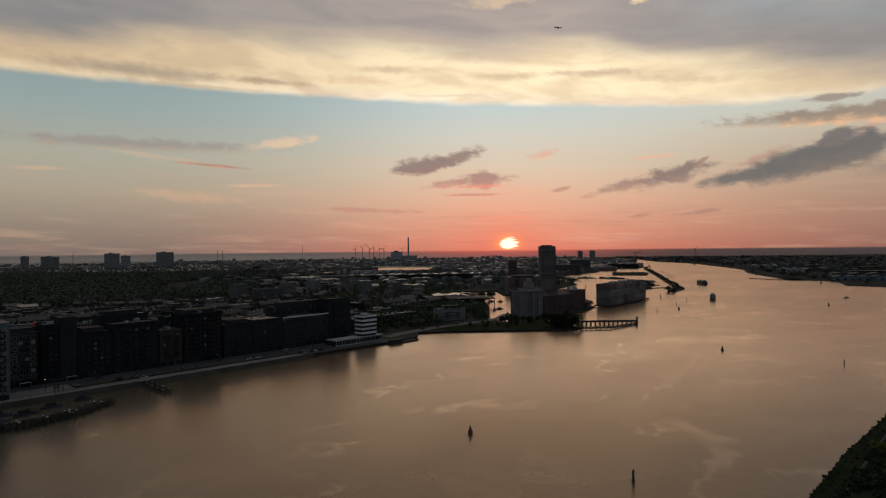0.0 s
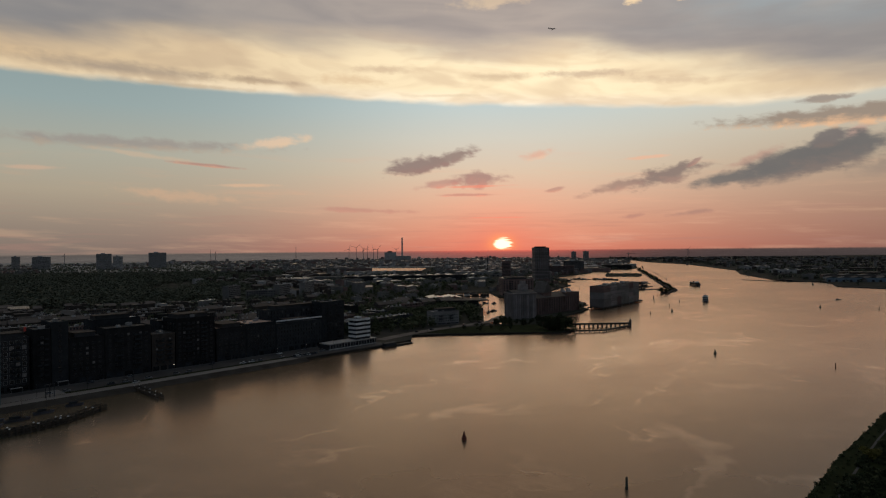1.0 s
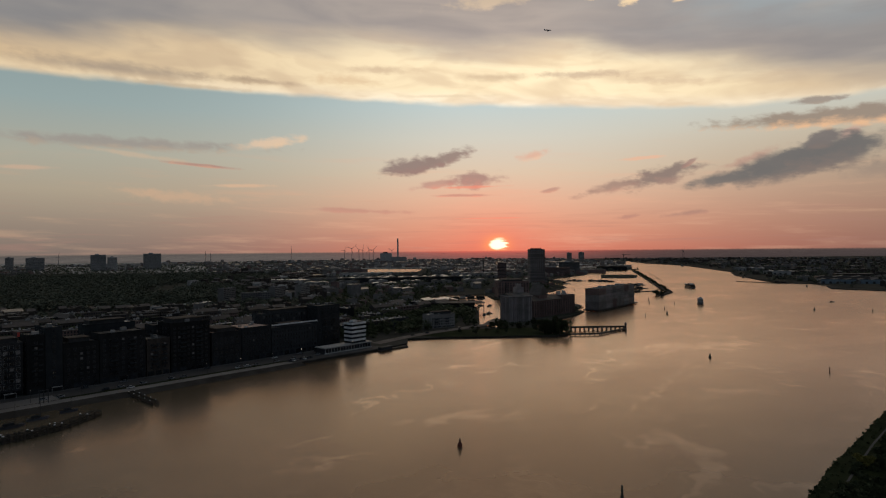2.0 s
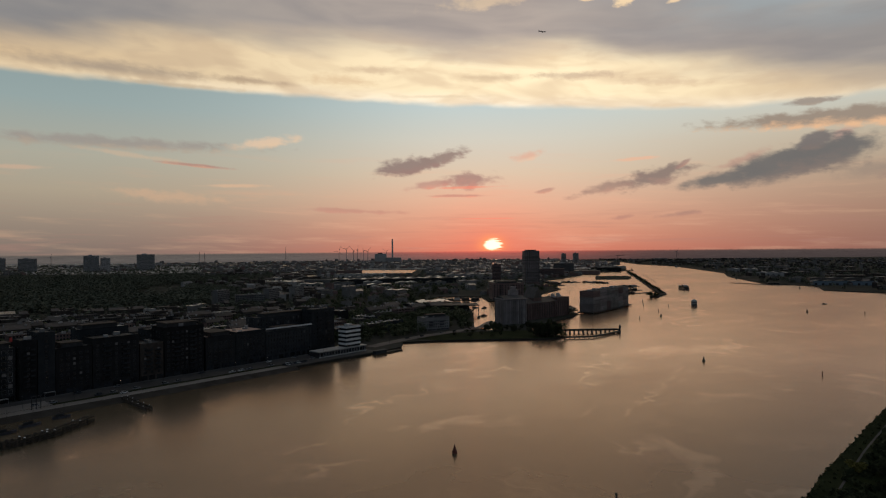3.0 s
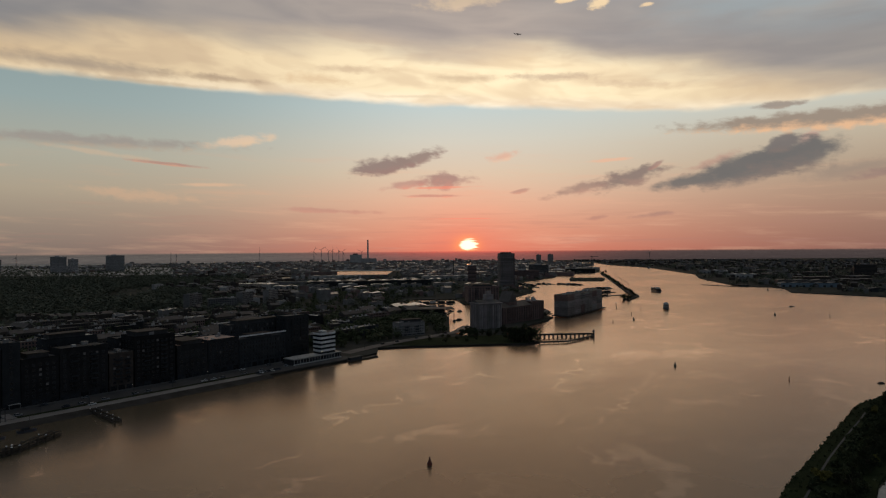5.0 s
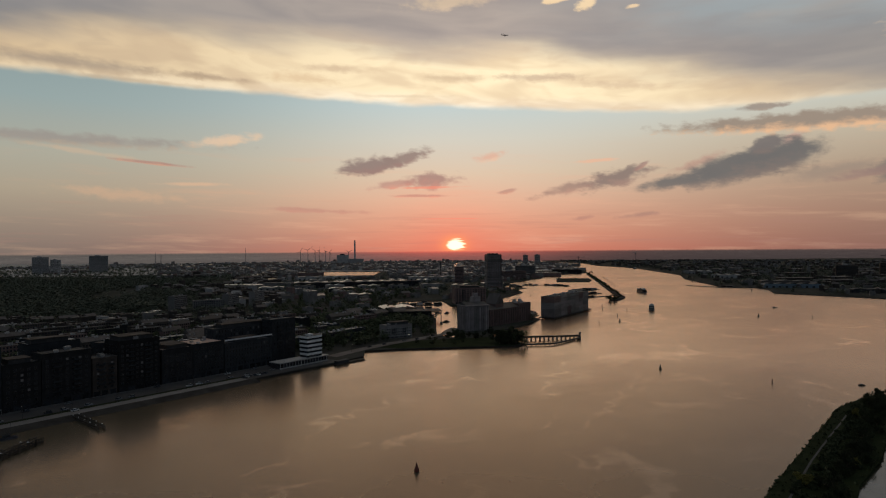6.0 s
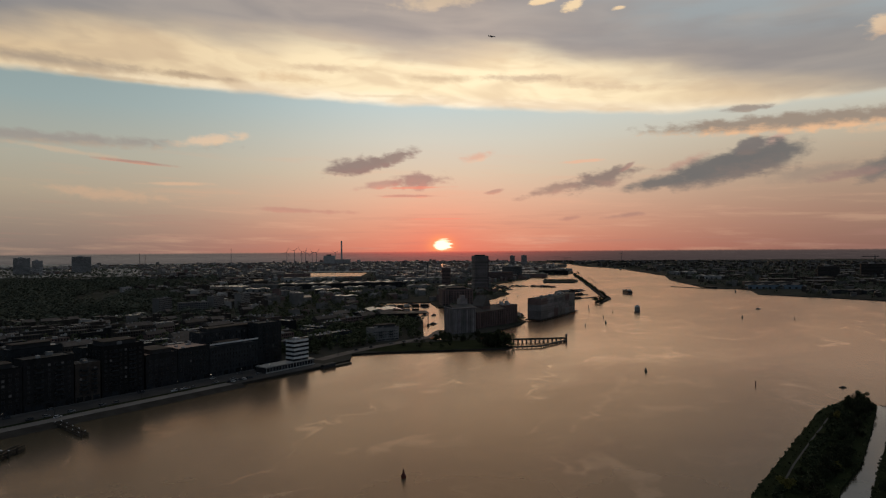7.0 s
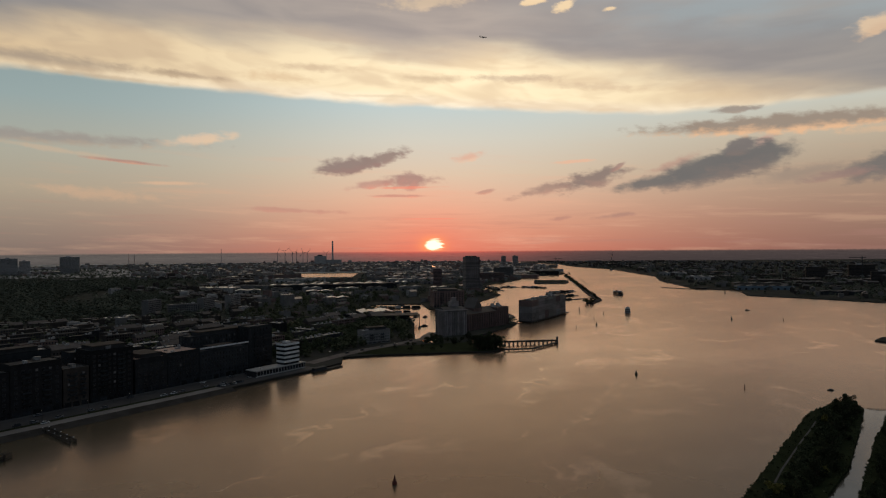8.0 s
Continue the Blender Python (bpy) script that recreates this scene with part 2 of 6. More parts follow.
# the bank darkens overhead, and the sky away from the sun is already in dusk
# unseen cloud glow added above the view, set by bearing to tint the water
unseen_deck = blend(smooth(streak, 0.4, 0.62), (0.52, 0.345, 0.175), (0.40, 0.27, 0.14))
unseen_deck = blend(smooth(AZ, 5.0, -26.0), unseen_deck, (0.080, 0.083, 0.066))
unseen_deck = blend(smooth(AZ, 18.0, 40.0), unseen_deck, (0.19, 0.186, 0.192))
sky = blend(smooth(EL, 21.5, 30.0, 0.0, 0.9), sky, unseen_deck)
over = smooth(EL, 34.0, 62.0, 1.0, 0.70)
sky = blend(1.0, sky, join3(over, over, over), kind="MULTIPLY")
behind = smooth(op("ABSOLUTE", DAZ), 42.0, 84.0, 1.0, 0.0)
dusk = ramp(op("DIVIDE", EL, 90.0), [(0.0, lin(48, 58, 68)), (0.35, lin(70, 86, 98)), (0.62, lin(132, 142, 154)), (1.0, lin(160, 166, 174))])
dusk = blend(smooth(broad, 0.42, 0.62, 0.0, 0.3), dusk, lin(84, 88, 92))
sky = blend(op("MAXIMUM", behind, smooth(EL, 65.0, 90.0)), dusk, sky)
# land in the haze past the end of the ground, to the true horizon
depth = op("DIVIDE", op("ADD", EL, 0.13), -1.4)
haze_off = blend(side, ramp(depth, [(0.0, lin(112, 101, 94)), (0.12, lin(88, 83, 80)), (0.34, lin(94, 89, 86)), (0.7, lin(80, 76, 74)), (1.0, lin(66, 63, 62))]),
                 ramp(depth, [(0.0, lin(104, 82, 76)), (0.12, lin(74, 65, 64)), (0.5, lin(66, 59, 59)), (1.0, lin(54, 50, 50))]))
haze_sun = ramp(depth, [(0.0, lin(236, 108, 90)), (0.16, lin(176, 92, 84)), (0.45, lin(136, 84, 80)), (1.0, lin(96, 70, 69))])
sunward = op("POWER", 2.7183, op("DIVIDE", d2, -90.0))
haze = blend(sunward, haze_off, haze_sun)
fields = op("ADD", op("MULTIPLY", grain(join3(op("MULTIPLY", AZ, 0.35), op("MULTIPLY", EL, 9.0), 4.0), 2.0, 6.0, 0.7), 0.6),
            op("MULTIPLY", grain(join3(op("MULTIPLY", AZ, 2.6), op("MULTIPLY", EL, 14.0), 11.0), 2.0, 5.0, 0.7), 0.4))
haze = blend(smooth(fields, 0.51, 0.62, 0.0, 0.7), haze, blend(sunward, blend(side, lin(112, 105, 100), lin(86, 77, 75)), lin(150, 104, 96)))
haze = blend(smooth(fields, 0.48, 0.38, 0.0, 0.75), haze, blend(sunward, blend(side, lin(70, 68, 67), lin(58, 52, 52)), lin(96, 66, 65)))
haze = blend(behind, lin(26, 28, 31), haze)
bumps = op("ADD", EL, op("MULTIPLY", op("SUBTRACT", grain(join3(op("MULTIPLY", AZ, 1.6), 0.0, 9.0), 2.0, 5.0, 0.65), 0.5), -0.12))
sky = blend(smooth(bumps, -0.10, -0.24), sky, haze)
nishita = W.nodes.new("ShaderNodeTexSky")
nishita.sky_type, nishita.sun_disc = "NISHITA", False
nishita.sun_elevation, nishita.sun_rotation = radians(SUN_EL), radians(SUN_AZ)
air = blend(1.0, nishita.outputs[0], (0.002, 0.002, 0.002), kind="MULTIPLY")
sky = blend(1.0, sky, air, kind="ADD")
bg = W.nodes.new("ShaderNodeBackground")
put(bg.inputs[0], sky)
bg.inputs[1].default_value = 1.0
put(W.nodes.new("ShaderNodeOutputWorld").inputs[0], bg.outputs[0])

sun = new("sun", bpy.data.lights.new("sun", "SUN"))
sun.data.energy, sun.data.angle, sun.data.color = 0.06, radians(0.55), (1.0, 0.42, 0.20)
sun_way = Vector((math.sin(radians(SUN_AZ)) * math.cos(radians(1.2)), math.cos(radians(SUN_AZ)) * math.cos(radians(1.2)), math.sin(radians(1.2))))
sun.matrix_world = look(sun_way * 3000, (0, 0, 0))

# ---- materials ----


def mat(name, a, b, scale=0.3, rough=0.8, fine_scale=3.0, bump=0.0, metal=0.0, spec=0.5, vary=0.25, ior=1.45):
    """A surface of two tones in broad stains and fine grain, at real-world size; each object a little lighter or darker."""
    m = bpy.data.materials.new(name)
    m.use_nodes = True
    t = m.node_tree
    p = t.nodes["Principled BSDF"]
    co = t.nodes.new("ShaderNodeTexCoord").outputs["Object"]
    n1, n2 = grain(co, scale, 5.0, 0.6, t), grain(co, fine_scale, 3.0, 0.6, t)
    mixed = blend(smooth(op("ADD", op("MULTIPLY", n1, 0.65, tree=t), op("MULTIPLY", n2, 0.35, tree=t), tree=t), 0.36, 0.64, tree=t), a, b, t)
    r = smooth(t.nodes.new("ShaderNodeObjectInfo").outputs["Random"], 0, 1, 1 - vary, 1 + vary, t)
    put(p.inputs["Base Color"], blend(1.0, mixed, join3(r, r, r, t), t, "MULTIPLY"))
    put(p.inputs["Roughness"], smooth(n2, 0.3, 0.7, max(rough - 0.08, 0.02), min(rough + 0.08, 1), t))
    p.inputs["Metallic"].default_value, p.inputs["IOR"].default_value = metal, ior
    p.inputs["Specular IOR Level"].default_value = spec
    if bump:
        bn = t.nodes.new("ShaderNodeBump")
        bn.inputs["Strength"].default_value, bn.inputs["Distance"].default_value = bump, 0.15
        put(bn.inputs["Height"], n2)
        put(p.inputs["Normal"], bn.outputs[0])
    return m


def lamp_mat(name, colour, strength):
    m = bpy.data.materials.new(name)
    m.use_nodes = True
    p = m.node_tree.nodes["Principled BSDF"]
    p.inputs["Base Color"].default_value = (0.03, 0.03, 0.03, 1)
    p.inputs["Emission Color"].default_value, p.inputs["Emission Strength"].default_value = (*colour, 1), strength
    return m


def water_mat(name, tint, ior, rough, calm):
    """Silty water: a dull body under a wind-ruffled gloss, with thin drift lines and patches of stronger ripple."""
    m = bpy.data.materials.new(name)
    m.use_nodes = True
    t = m.node_tree
    t.nodes.remove(t.nodes["Principled BSDF"])
    co = t.nodes.new("ShaderNodeTexCoord").outputs["Object"]
    sp = t.nodes.new("ShaderNodeSeparateXYZ")
    put(sp.inputs[0], co)
    x, y = sp.outputs[0], sp.outputs[1]
    bend_ = op("MULTIPLY", op("SUBTRACT", grain(co, 0.011, 4.0, 0.6, t), 0.5, tree=t), 150.0, tree=t)
    kink = op("MULTIPLY", op("SUBTRACT", grain(co, 0.06, 4.0, 0.6, t), 0.5, tree=t), 24.0, tree=t)
    u = op("ADD", op("MULTIPLY", x, 0.62, tree=t), op("MULTIPLY", y, 0.78, tree=t), tree=t)
    v = op("ADD", op("SUBTRACT", op("MULTIPLY", x, 0.78, tree=t), op("MULTIPLY", y, 0.62, tree=t), tree=t), op("ADD", bend_, kink, tree=t), tree=t)
    flow = join3(op("MULTIPLY", u, 0.32, tree=t), v, 0.0, t)
    broad_ = grain(flow, 0.0085, 3.0, 0.5, t)
    drift = grain(flow, 0.012, 2.0, 0.4, t)
    thread = smooth(op("ABSOLUTE", op("SUBTRACT", drift, 0.53, tree=t), tree=t), 0.020, 0.002, tree=t)
    thread = op("MULTIPLY", thread, smooth(grain(co, 0.02, 6.0, 0.68, t), 0.42, 0.60, tree=t), tree=t)
    wisps = smooth(grain(flow, 0.075, 6.0, 0.66, t), 0.52, 0.74, tree=t)
    wisps = op("MULTIPLY", wisps, smooth(grain(co, 0.009, 3.0, 0.5, t), 0.40, 0.62, tree=t), tree=t)
    patch = smooth(grain(flow, 0.022, 6.0, 0.62, t), 0.54, 0.68, tree=t)
    patch = op("MULTIPLY", patch, smooth(grain(co, 0.006, 2.0, 0.5, t), 0.44, 0.58, tree=t), tree=t)
    streaks = op("MAXIMUM", op("MULTIPLY", thread, 0.9, tree=t), op("MAXIMUM", op("MULTIPLY", patch, 0.6, tree=t), op("MULTIPLY", wisps, 0.6, tree=t), tree=t), tree=t)
    body = t.nodes.new("ShaderNodeBsdfDiffuse")
    silt = blend(smooth(broad_, 0.35, 0.65, tree=t), (0.088, 0.078, 0.054), (0.104, 0.090, 0.064), t)
    put(body.inputs["Color"], blend(op("MULTIPLY", streaks, 0.35 * calm, tree=t), silt, (0.24, 0.19, 0.13), t))
    gloss = t.nodes.new("ShaderNodeBsdfGlossy")
    gloss.inputs["Color"].default_value = (*tint, 1)
    put(gloss.inputs["Roughness"], op("ADD", smooth(broad_, 0.36, 0.64, rough - 0.018, rough + 0.018, t), op("MULTIPLY", streaks, -0.035 * calm, tree=t), tree=t))
    fres = t.nodes.new("ShaderNodeFresnel")
    fres.inputs["IOR"].default_value = ior
    mixed = t.nodes.new("ShaderNodeMixShader")
    share = op("ADD", smooth(broad_, 0.36, 0.64, 1.04, 0.95, t), op("MULTIPLY", streaks, 0.27 * calm, tree=t), tree=t)
    put(mixed.inputs[0], op("MULTIPLY", op("MULTIPLY_ADD", op("POWER", smooth(fres.outputs[0], 0.24, 0.46, 0.0, 1.0, t, "LINEAR"), 1.6, tree=t), 0.46, 0.2, tree=t), share, tree=t))
    put(mixed.inputs[1], body.outputs[0])
    put(mixed.inputs[2], gloss.outputs[0])
    put(t.nodes["Material Output"].inputs["Surface"], mixed.outputs[0])
    b1 = t.nodes.new("ShaderNodeBump")
    b1.inputs["Distance"].default_value = 0.5
    put(b1.inputs["Strength"], op("ADD", 0.15 * calm, op("MULTIPLY", patch, 0.22 * calm, tree=t), tree=t))
    wave = join3(op("MULTIPLY", u, 1.0, tree=t), op("MULTIPLY", v, 0.55, tree=t), 0.0, t)
    put(b1.inputs["Height"], op("ADD", grain(wave, 0.22, 3.0, 0.55, t), op("MULTIPLY", grain(wave, 0.8, 3.0, 0.6, t), 0.4, tree=t), tree=t))
    for n in (body, gloss):
        put(n.inputs["Normal"], b1.outputs[0])
    return m


M_WATER = water_mat("river_water", (1.0, 0.775, 0.63), 2.6, 0.248, 1.0)
M_CANAL = water_mat("canal_water", (0.92, 0.90, 0.90), 2.0, 0.13, 0.3)
M_LAND = mat("city_ground", (0.030, 0.034, 0.026), (0.062, 0.060, 0.054), 0.012, 0.95, 0.12, vary=0.0, spec=0.04)
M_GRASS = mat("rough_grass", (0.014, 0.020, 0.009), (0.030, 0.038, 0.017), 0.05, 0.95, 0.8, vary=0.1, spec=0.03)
M_ASPHALT = mat("asphalt", (0.045, 0.045, 0.047), (0.075, 0.073, 0.072), 0.06, 0.85, 0.9, spec=0.35, vary=0.1)
M_PAVE = mat("brown_paving", (0.095, 0.080, 0.074), (0.15, 0.128, 0.118), 0.05, 0.8, 0.7, vary=0.08)
M_QUAY = mat("quay_stone", (0.028, 0.026, 0.024), (0.050, 0.047, 0.044), 0.1, 0.85, 1.2, bump=0.3, spec=0.08)
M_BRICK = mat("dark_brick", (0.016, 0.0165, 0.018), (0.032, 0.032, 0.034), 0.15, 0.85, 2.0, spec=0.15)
M_BRICK2 = mat("brown_brick", (0.060, 0.050, 0.045), (0.105, 0.088, 0.078), 0.15, 0.85, 2.0, spec=0.15)
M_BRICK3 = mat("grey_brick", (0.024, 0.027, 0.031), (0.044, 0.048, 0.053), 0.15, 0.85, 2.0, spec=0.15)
M_SILO = mat("stained_concrete", (0.20, 0.172, 0.168), (0.30, 0.262, 0.256), 0.12, 0.85, 1.6, bump=0.2)
# red brick with the lift of sunset haze mixed into its colour
M_REDBRICK = mat("haze_paled_red_brick", (0.135, 0.090, 0.082), (0.205, 0.140, 0.127), 0.12, 0.85, 2.0, spec=0.15)
# plaster tone paled so that far walls look lifted by haze
M_FARWALL = mat("haze_paled_plaster", (0.14, 0.13, 0.125), (0.26, 0.24, 0.23), 0.05, 0.85, 0.6)
M_CONC = mat("weathered_concrete", (0.30, 0.28, 0.27), (0.46, 0.44, 0.43), 0.12, 0.85, 1.6, bump=0.2)
M_WHITE = mat("white_render", (0.62, 0.62, 0.63), (0.80, 0.80, 0.80), 0.2, 0.6, 2.0, vary=0.08)
M_ROOF = mat("bitumen_roof", (0.042, 0.041, 0.041), (0.090, 0.087, 0.086), 0.08, 0.7, 1.2, spec=0.2)
M_ROOF_PALE = mat("pale_roof_sheet", (0.20, 0.19, 0.185), (0.31, 0.295, 0.285), 0.06, 0.5, 1.0, spec=0.5)
M_TILE = mat("dark_roof_tiles", (0.070, 0.060, 0.055), (0.115, 0.098, 0.090), 0.2, 0.7, 2.5)
M_TERRA = mat("reddish_roof_deck", (0.36, 0.24, 0.19), (0.48, 0.34, 0.28), 0.1, 0.7, 1.2)
M_GLASS = mat("window_glass", (0.012, 0.014, 0.018), (0.03, 0.034, 0.04), 0.3, 0.12, 1.0, spec=0.8, vary=0.5)
M_TEAL = mat("blue_green_panel", (0.10, 0.15, 0.17), (0.16, 0.22, 0.24), 0.2, 0.35, 1.5)
M_FRAME = mat("pale_window_frame", (0.34, 0.33, 0.32), (0.46, 0.45, 0.44), 0.4, 0.6, 2.0)
M_DARKFRAME = mat("dark_metal", (0.022, 0.023, 0.026), (0.045, 0.046, 0.050), 0.4, 0.5, 2.0)
M_TIMBER = mat("wet_timber", (0.022, 0.019, 0.016), (0.05, 0.042, 0.034), 0.4, 0.8, 3.0, bump=0.4)
M_STEEL = mat("grey_steel", (0.22, 0.22, 0.23), (0.34, 0.34, 0.35), 0.2, 0.45, 2.0, metal=0.4)
M_BUOY = mat("weathered_buoy_paint", (0.05, 0.06, 0.05), (0.10, 0.10, 0.08), 0.5, 0.6, 3.0)
M_BUOYRED = mat("red_buoy_paint", (0.10, 0.03, 0.024), (0.16, 0.045, 0.032), 0.5, 0.6, 3.0)
M_HULL = mat("dark_blue_hull", (0.03, 0.035, 0.05), (0.06, 0.065, 0.085), 0.2, 0.4, 2.0)
M_BARK = mat("bark", (0.06, 0.045, 0.032), (0.11, 0.085, 0.06), 0.5, 0.9, 4.0)
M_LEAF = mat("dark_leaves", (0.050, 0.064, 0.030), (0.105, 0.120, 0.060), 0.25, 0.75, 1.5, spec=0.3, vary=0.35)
# darker copy of M_LEAF, shade put into the colour for riverside growth
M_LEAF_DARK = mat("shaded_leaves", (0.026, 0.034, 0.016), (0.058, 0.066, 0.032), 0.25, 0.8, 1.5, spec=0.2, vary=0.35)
# leaf colour lifted and greyed to stand in for haze over far woods
M_LEAF_FAR = mat("haze_lifted_leaves", (0.090, 0.102, 0.074), (0.120, 0.130, 0.098), 0.03, 0.85, 0.4, spec=0.1, vary=0.1)
M_LEAFY = mat("yellow_green_leaves", (0.10, 0.095, 0.022), (0.17, 0.15, 0.04), 0.25, 0.75, 1.5, spec=0.3, vary=0.2)
M_RED = mat("red_sign_paint", (0.45, 0.05, 0.04), (0.55, 0.08, 0.06), 0.3, 0.5, 2.0)
# faint emission for some panes, imitating sky reflected in the glass
M_PANE_GLOW = lamp_mat("pane_reflection_glow", (0.90, 0.92, 1.0), 0.013)
M_LITW = lamp_mat("lamp_glow", (1.0, 0.86, 0.66), 3.0)


# ---- mesh helpers ----
class Shape:
    """Vertices and faces of one part."""

    def __init__(self):
        self.v, self.f = [], []

    def add(self, verts, faces):
        k = len(self.v)
        self.v += [tuple(p) for p in verts]
        self.f += [tuple(k + i for i in f) for f in faces]
        return self

    def box(self, x0, y0, z0, x1, y1, z1):
        v = [(x, y, z) for z in (z0, z1) for x, y in ((x0, y0), (x1, y0), (x1, y1), (x0, y1))]
        return self.add(v, [(3, 2, 1, 0), (4, 5, 6, 7), (0, 1, 5, 4), (1, 2, 6, 5), (2, 3, 7, 6), (3, 0, 4, 7)])

    def prism(self, ring, z0, z1, scale=1.0):
        n = len(ring)
        cx, cy = sum(p[0] for p in ring) / n, sum(p[1] for p in ring) / n
        top = [(cx + (x - cx) * scale, cy + (y - cy) * scale, z1) for x, y in ring]
        v = [(x, y, z0) for x, y in ring] + top
        return self.add(v, [tuple(range(n - 1, -1, -1)), tuple(range(n, 2 * n))] + [(i, (i + 1) % n, n + (i + 1) % n, n + i) for i in range(n)])

    def cone(self, x, y, z0, z1, r0, r1, n=10):
        ring0 = [(x + r0 * math.cos(2 * math.pi * i / n), y + r0 * math.sin(2 * math.pi * i / n), z0) for i in range(n)]
        ring1 = [(x + r1 * math.cos(2 * math.pi * i / n), y + r1 * math.sin(2 * math.pi * i / n), z1) for i in range(n)]
        return self.add(ring0 + ring1, [tuple(range(n - 1, -1, -1)), tuple(range(n, 2 * n))] + [(i, (i + 1) % n, n + (i + 1) % n, n + i) for i in range(n)])

    def beam(self, p, q, w0, w1=None):
        p, q = Vector(p), Vector(q)
        w1 = w0 if w1 is None else w1
        d = (q - p).normalized()
        s = d.cross(Vector((0, 0, 1)) if abs(d.z) < 0.95 else Vector((1, 0, 0))).normalized()
        r = s.cross(d)
        v = [c + (s * a + r * b) * w / 2 for c, w in ((p, w0), (q, w1)) for a, b in ((-1, -1), (1, -1), (1, 1), (-1, 1))]
        return self.add(v, [(3, 2, 1, 0), (4, 5, 6, 7), (0, 1, 5, 4), (1, 2, 6, 5), (2, 3, 7, 6), (3, 0, 4, 7)])

    def gable(self, x0, y0, x1, y1, z0, z1, along="x", over=0.4):
        x0, x1, y0, y1 = x0 - over, x1 + over, y0 - over, y1 + over
        if along == "x":
            m = (y0 + y1) / 2
            v = [(x0, y0, z0), (x1, y0, z0), (x1, y1, z0), (x0, y1, z0), (x0, m, z1), (x1, m, z1)]
            return self.add(v, [(3, 2, 1, 0), (0, 1, 5, 4), (2, 3, 4, 5), (1, 2, 5), (3, 0, 4)])
        m = (x0 + x1) / 2
        v = [(x0, y0, z0), (x1, y0, z0), (x1, y1, z0), (x0, y1, z0), (m, y0, z1), (m, y1, z1)]
        return self.add(v, [(3, 2, 1, 0), (1, 2, 5, 4), (3, 0, 4, 5), (0, 1, 4), (2, 3, 5)])

    def mesh(self, name, material):
        me = bpy.data.meshes.new(name)
        me.from_pydata(self.v, [], self.f)
        me.materials.append(material)
        me.update()
        return me


def part(name, shape, material, parent=None, label="", m=None):
    ob = new(name, shape if isinstance(shape, bpy.types.Mesh) else shape.mesh(name, material))
    if parent is not None:
        ob.parent = parent
    if m is not None:
        ob.matrix_local = m
    if label:
        tagged(ob, label)
    return ob


def thing(name, m, label, category, group="", kind=""):
    ob = new(name)
    ob.empty_display_size = 0.5
    ob.matrix_world = m
    return tagged(ob, label, category, group, kind)


# ---- setting: water and land ----
LAND_Z = 1.6
LEFT = [(-900, -260), (-316, 230), (-186, 373), (-150, 412), (-98, 470), (-48, 523), (-24, 557), (-24, 585), (8, 592), (62, 594), (120, 596),
        (136, 609), (110, 660), (114, 690), (183, 784), (202, 826), (192, 846), (140, 812), (100, 765), (84, 745), (80, 702), (75, 665),
        (62, 662), (52, 694), (62, 849), (15, 1060), (0, 1105), (20, 1150), (98, 1140), (102, 1040), (172, 1040), (190, 1130),
        (258, 1270), (290, 1340), (290, 1420), (276, 1491), (338, 1721), (492, 1979), (573, 2217), (735, 2325), (790, 2424), (951, 3153),
        (1060, 3430), (1070, 3800), (1000, 4500), (1000, 9000), (-9000, 9000), (-9000, -260)]
RIGHT = [(9000, 9000), (1180, 9000), (1180, 4500), (1230, 3900), (1140, 3330), (1167, 2886), (1013, 2093), (900, 1833), (880, 1764), (800, 1436), (858, 1376), (850, 1330),
         (790, 1215), (868, 1104), (919, 1004), (960, 900), (1000, 760), (880, 690), (640, 640), (560, 618), (536, 600), (545, 580), (700, 560), (1000, 520),
         (1400, 300), (9000, -900)]
BASIN = [(-270, 2360), (-60, 2340), (-40, 2740), (-290, 2780)]
CANAL = [(-160, 1780), (70, 1830), (60, 1880), (-170, 1830)]


def land(name, outer, holes, label, z=LAND_Z):
    rings = [outer] + holes
    from_geo = [[Vector((x, y, 0)) for x, y in r] for r in rings]
    flat = [p for r in rings for p in r]
    tris = tessellate_polygon(from_geo)
    s = Shape()
    top = [(x, y, z) for x, y in flat]
    faces = []
    for a, b, c in tris:
        (ax, ay), (bx, by), (cx, cy) = flat[a], flat[b], flat[c]
        faces.append((a, b, c) if (bx - ax) * (cy - ay) - (by - ay) * (cx - ax) > 0 else (a, c, b))
    s.add(top, faces)
    ob = tagged(new(name, s.mesh(name, M_LAND)), label, "ground", kind="structure")
    w = Shape()
    for r in rings:
        for i in range(len(r)):
            (ax, ay), (bx, by) = r[i], r[(i + 1) % len(r)]
            w.add([(ax, ay, -3), (bx, by, -3), (bx, by, z), (ax, ay, z)], [(0, 1, 2, 3)])
    part("quay_wall", w, M_QUAY, ob)
    return ob


land("ground_west_bank", LEFT, [BASIN, CANAL], "dark built-up river bank with quay walls")
land("ground_north_bank", RIGHT, [], "flat dark industrial river bank beside the water")
s = Shape().add([(-9000, -3000, 0), (9000, -3000, 0), (9000, 9000, 0), (-9000, 9000, 0)], [(0, 1, 2, 3)])
water = tagged(new("river_water", s.mesh("river_water", M_WATER)), "brown rippled river water reflecting the sunset sky", "water", kind="structure")

STRIP1 = [(110, 190), (151, 234), (202, 284), (263, 344), (295, 364), (307, 369), (304, 349), (271, 313), (215, 255), (184, 229), (140, 180)]
STRIP2 = [(150, 178), (195, 227), (254, 286), (309, 337), (420, 440), (520, 470), (520, 300), (300, 150), (200, 120)]


def dam(name, ring, label):
    s = Shape().prism(ring, -2.0, 1.4, 0.985)
    return tagged(new(name, s.mesh(name, M_GRASS)), label, "ground", kind="structure")


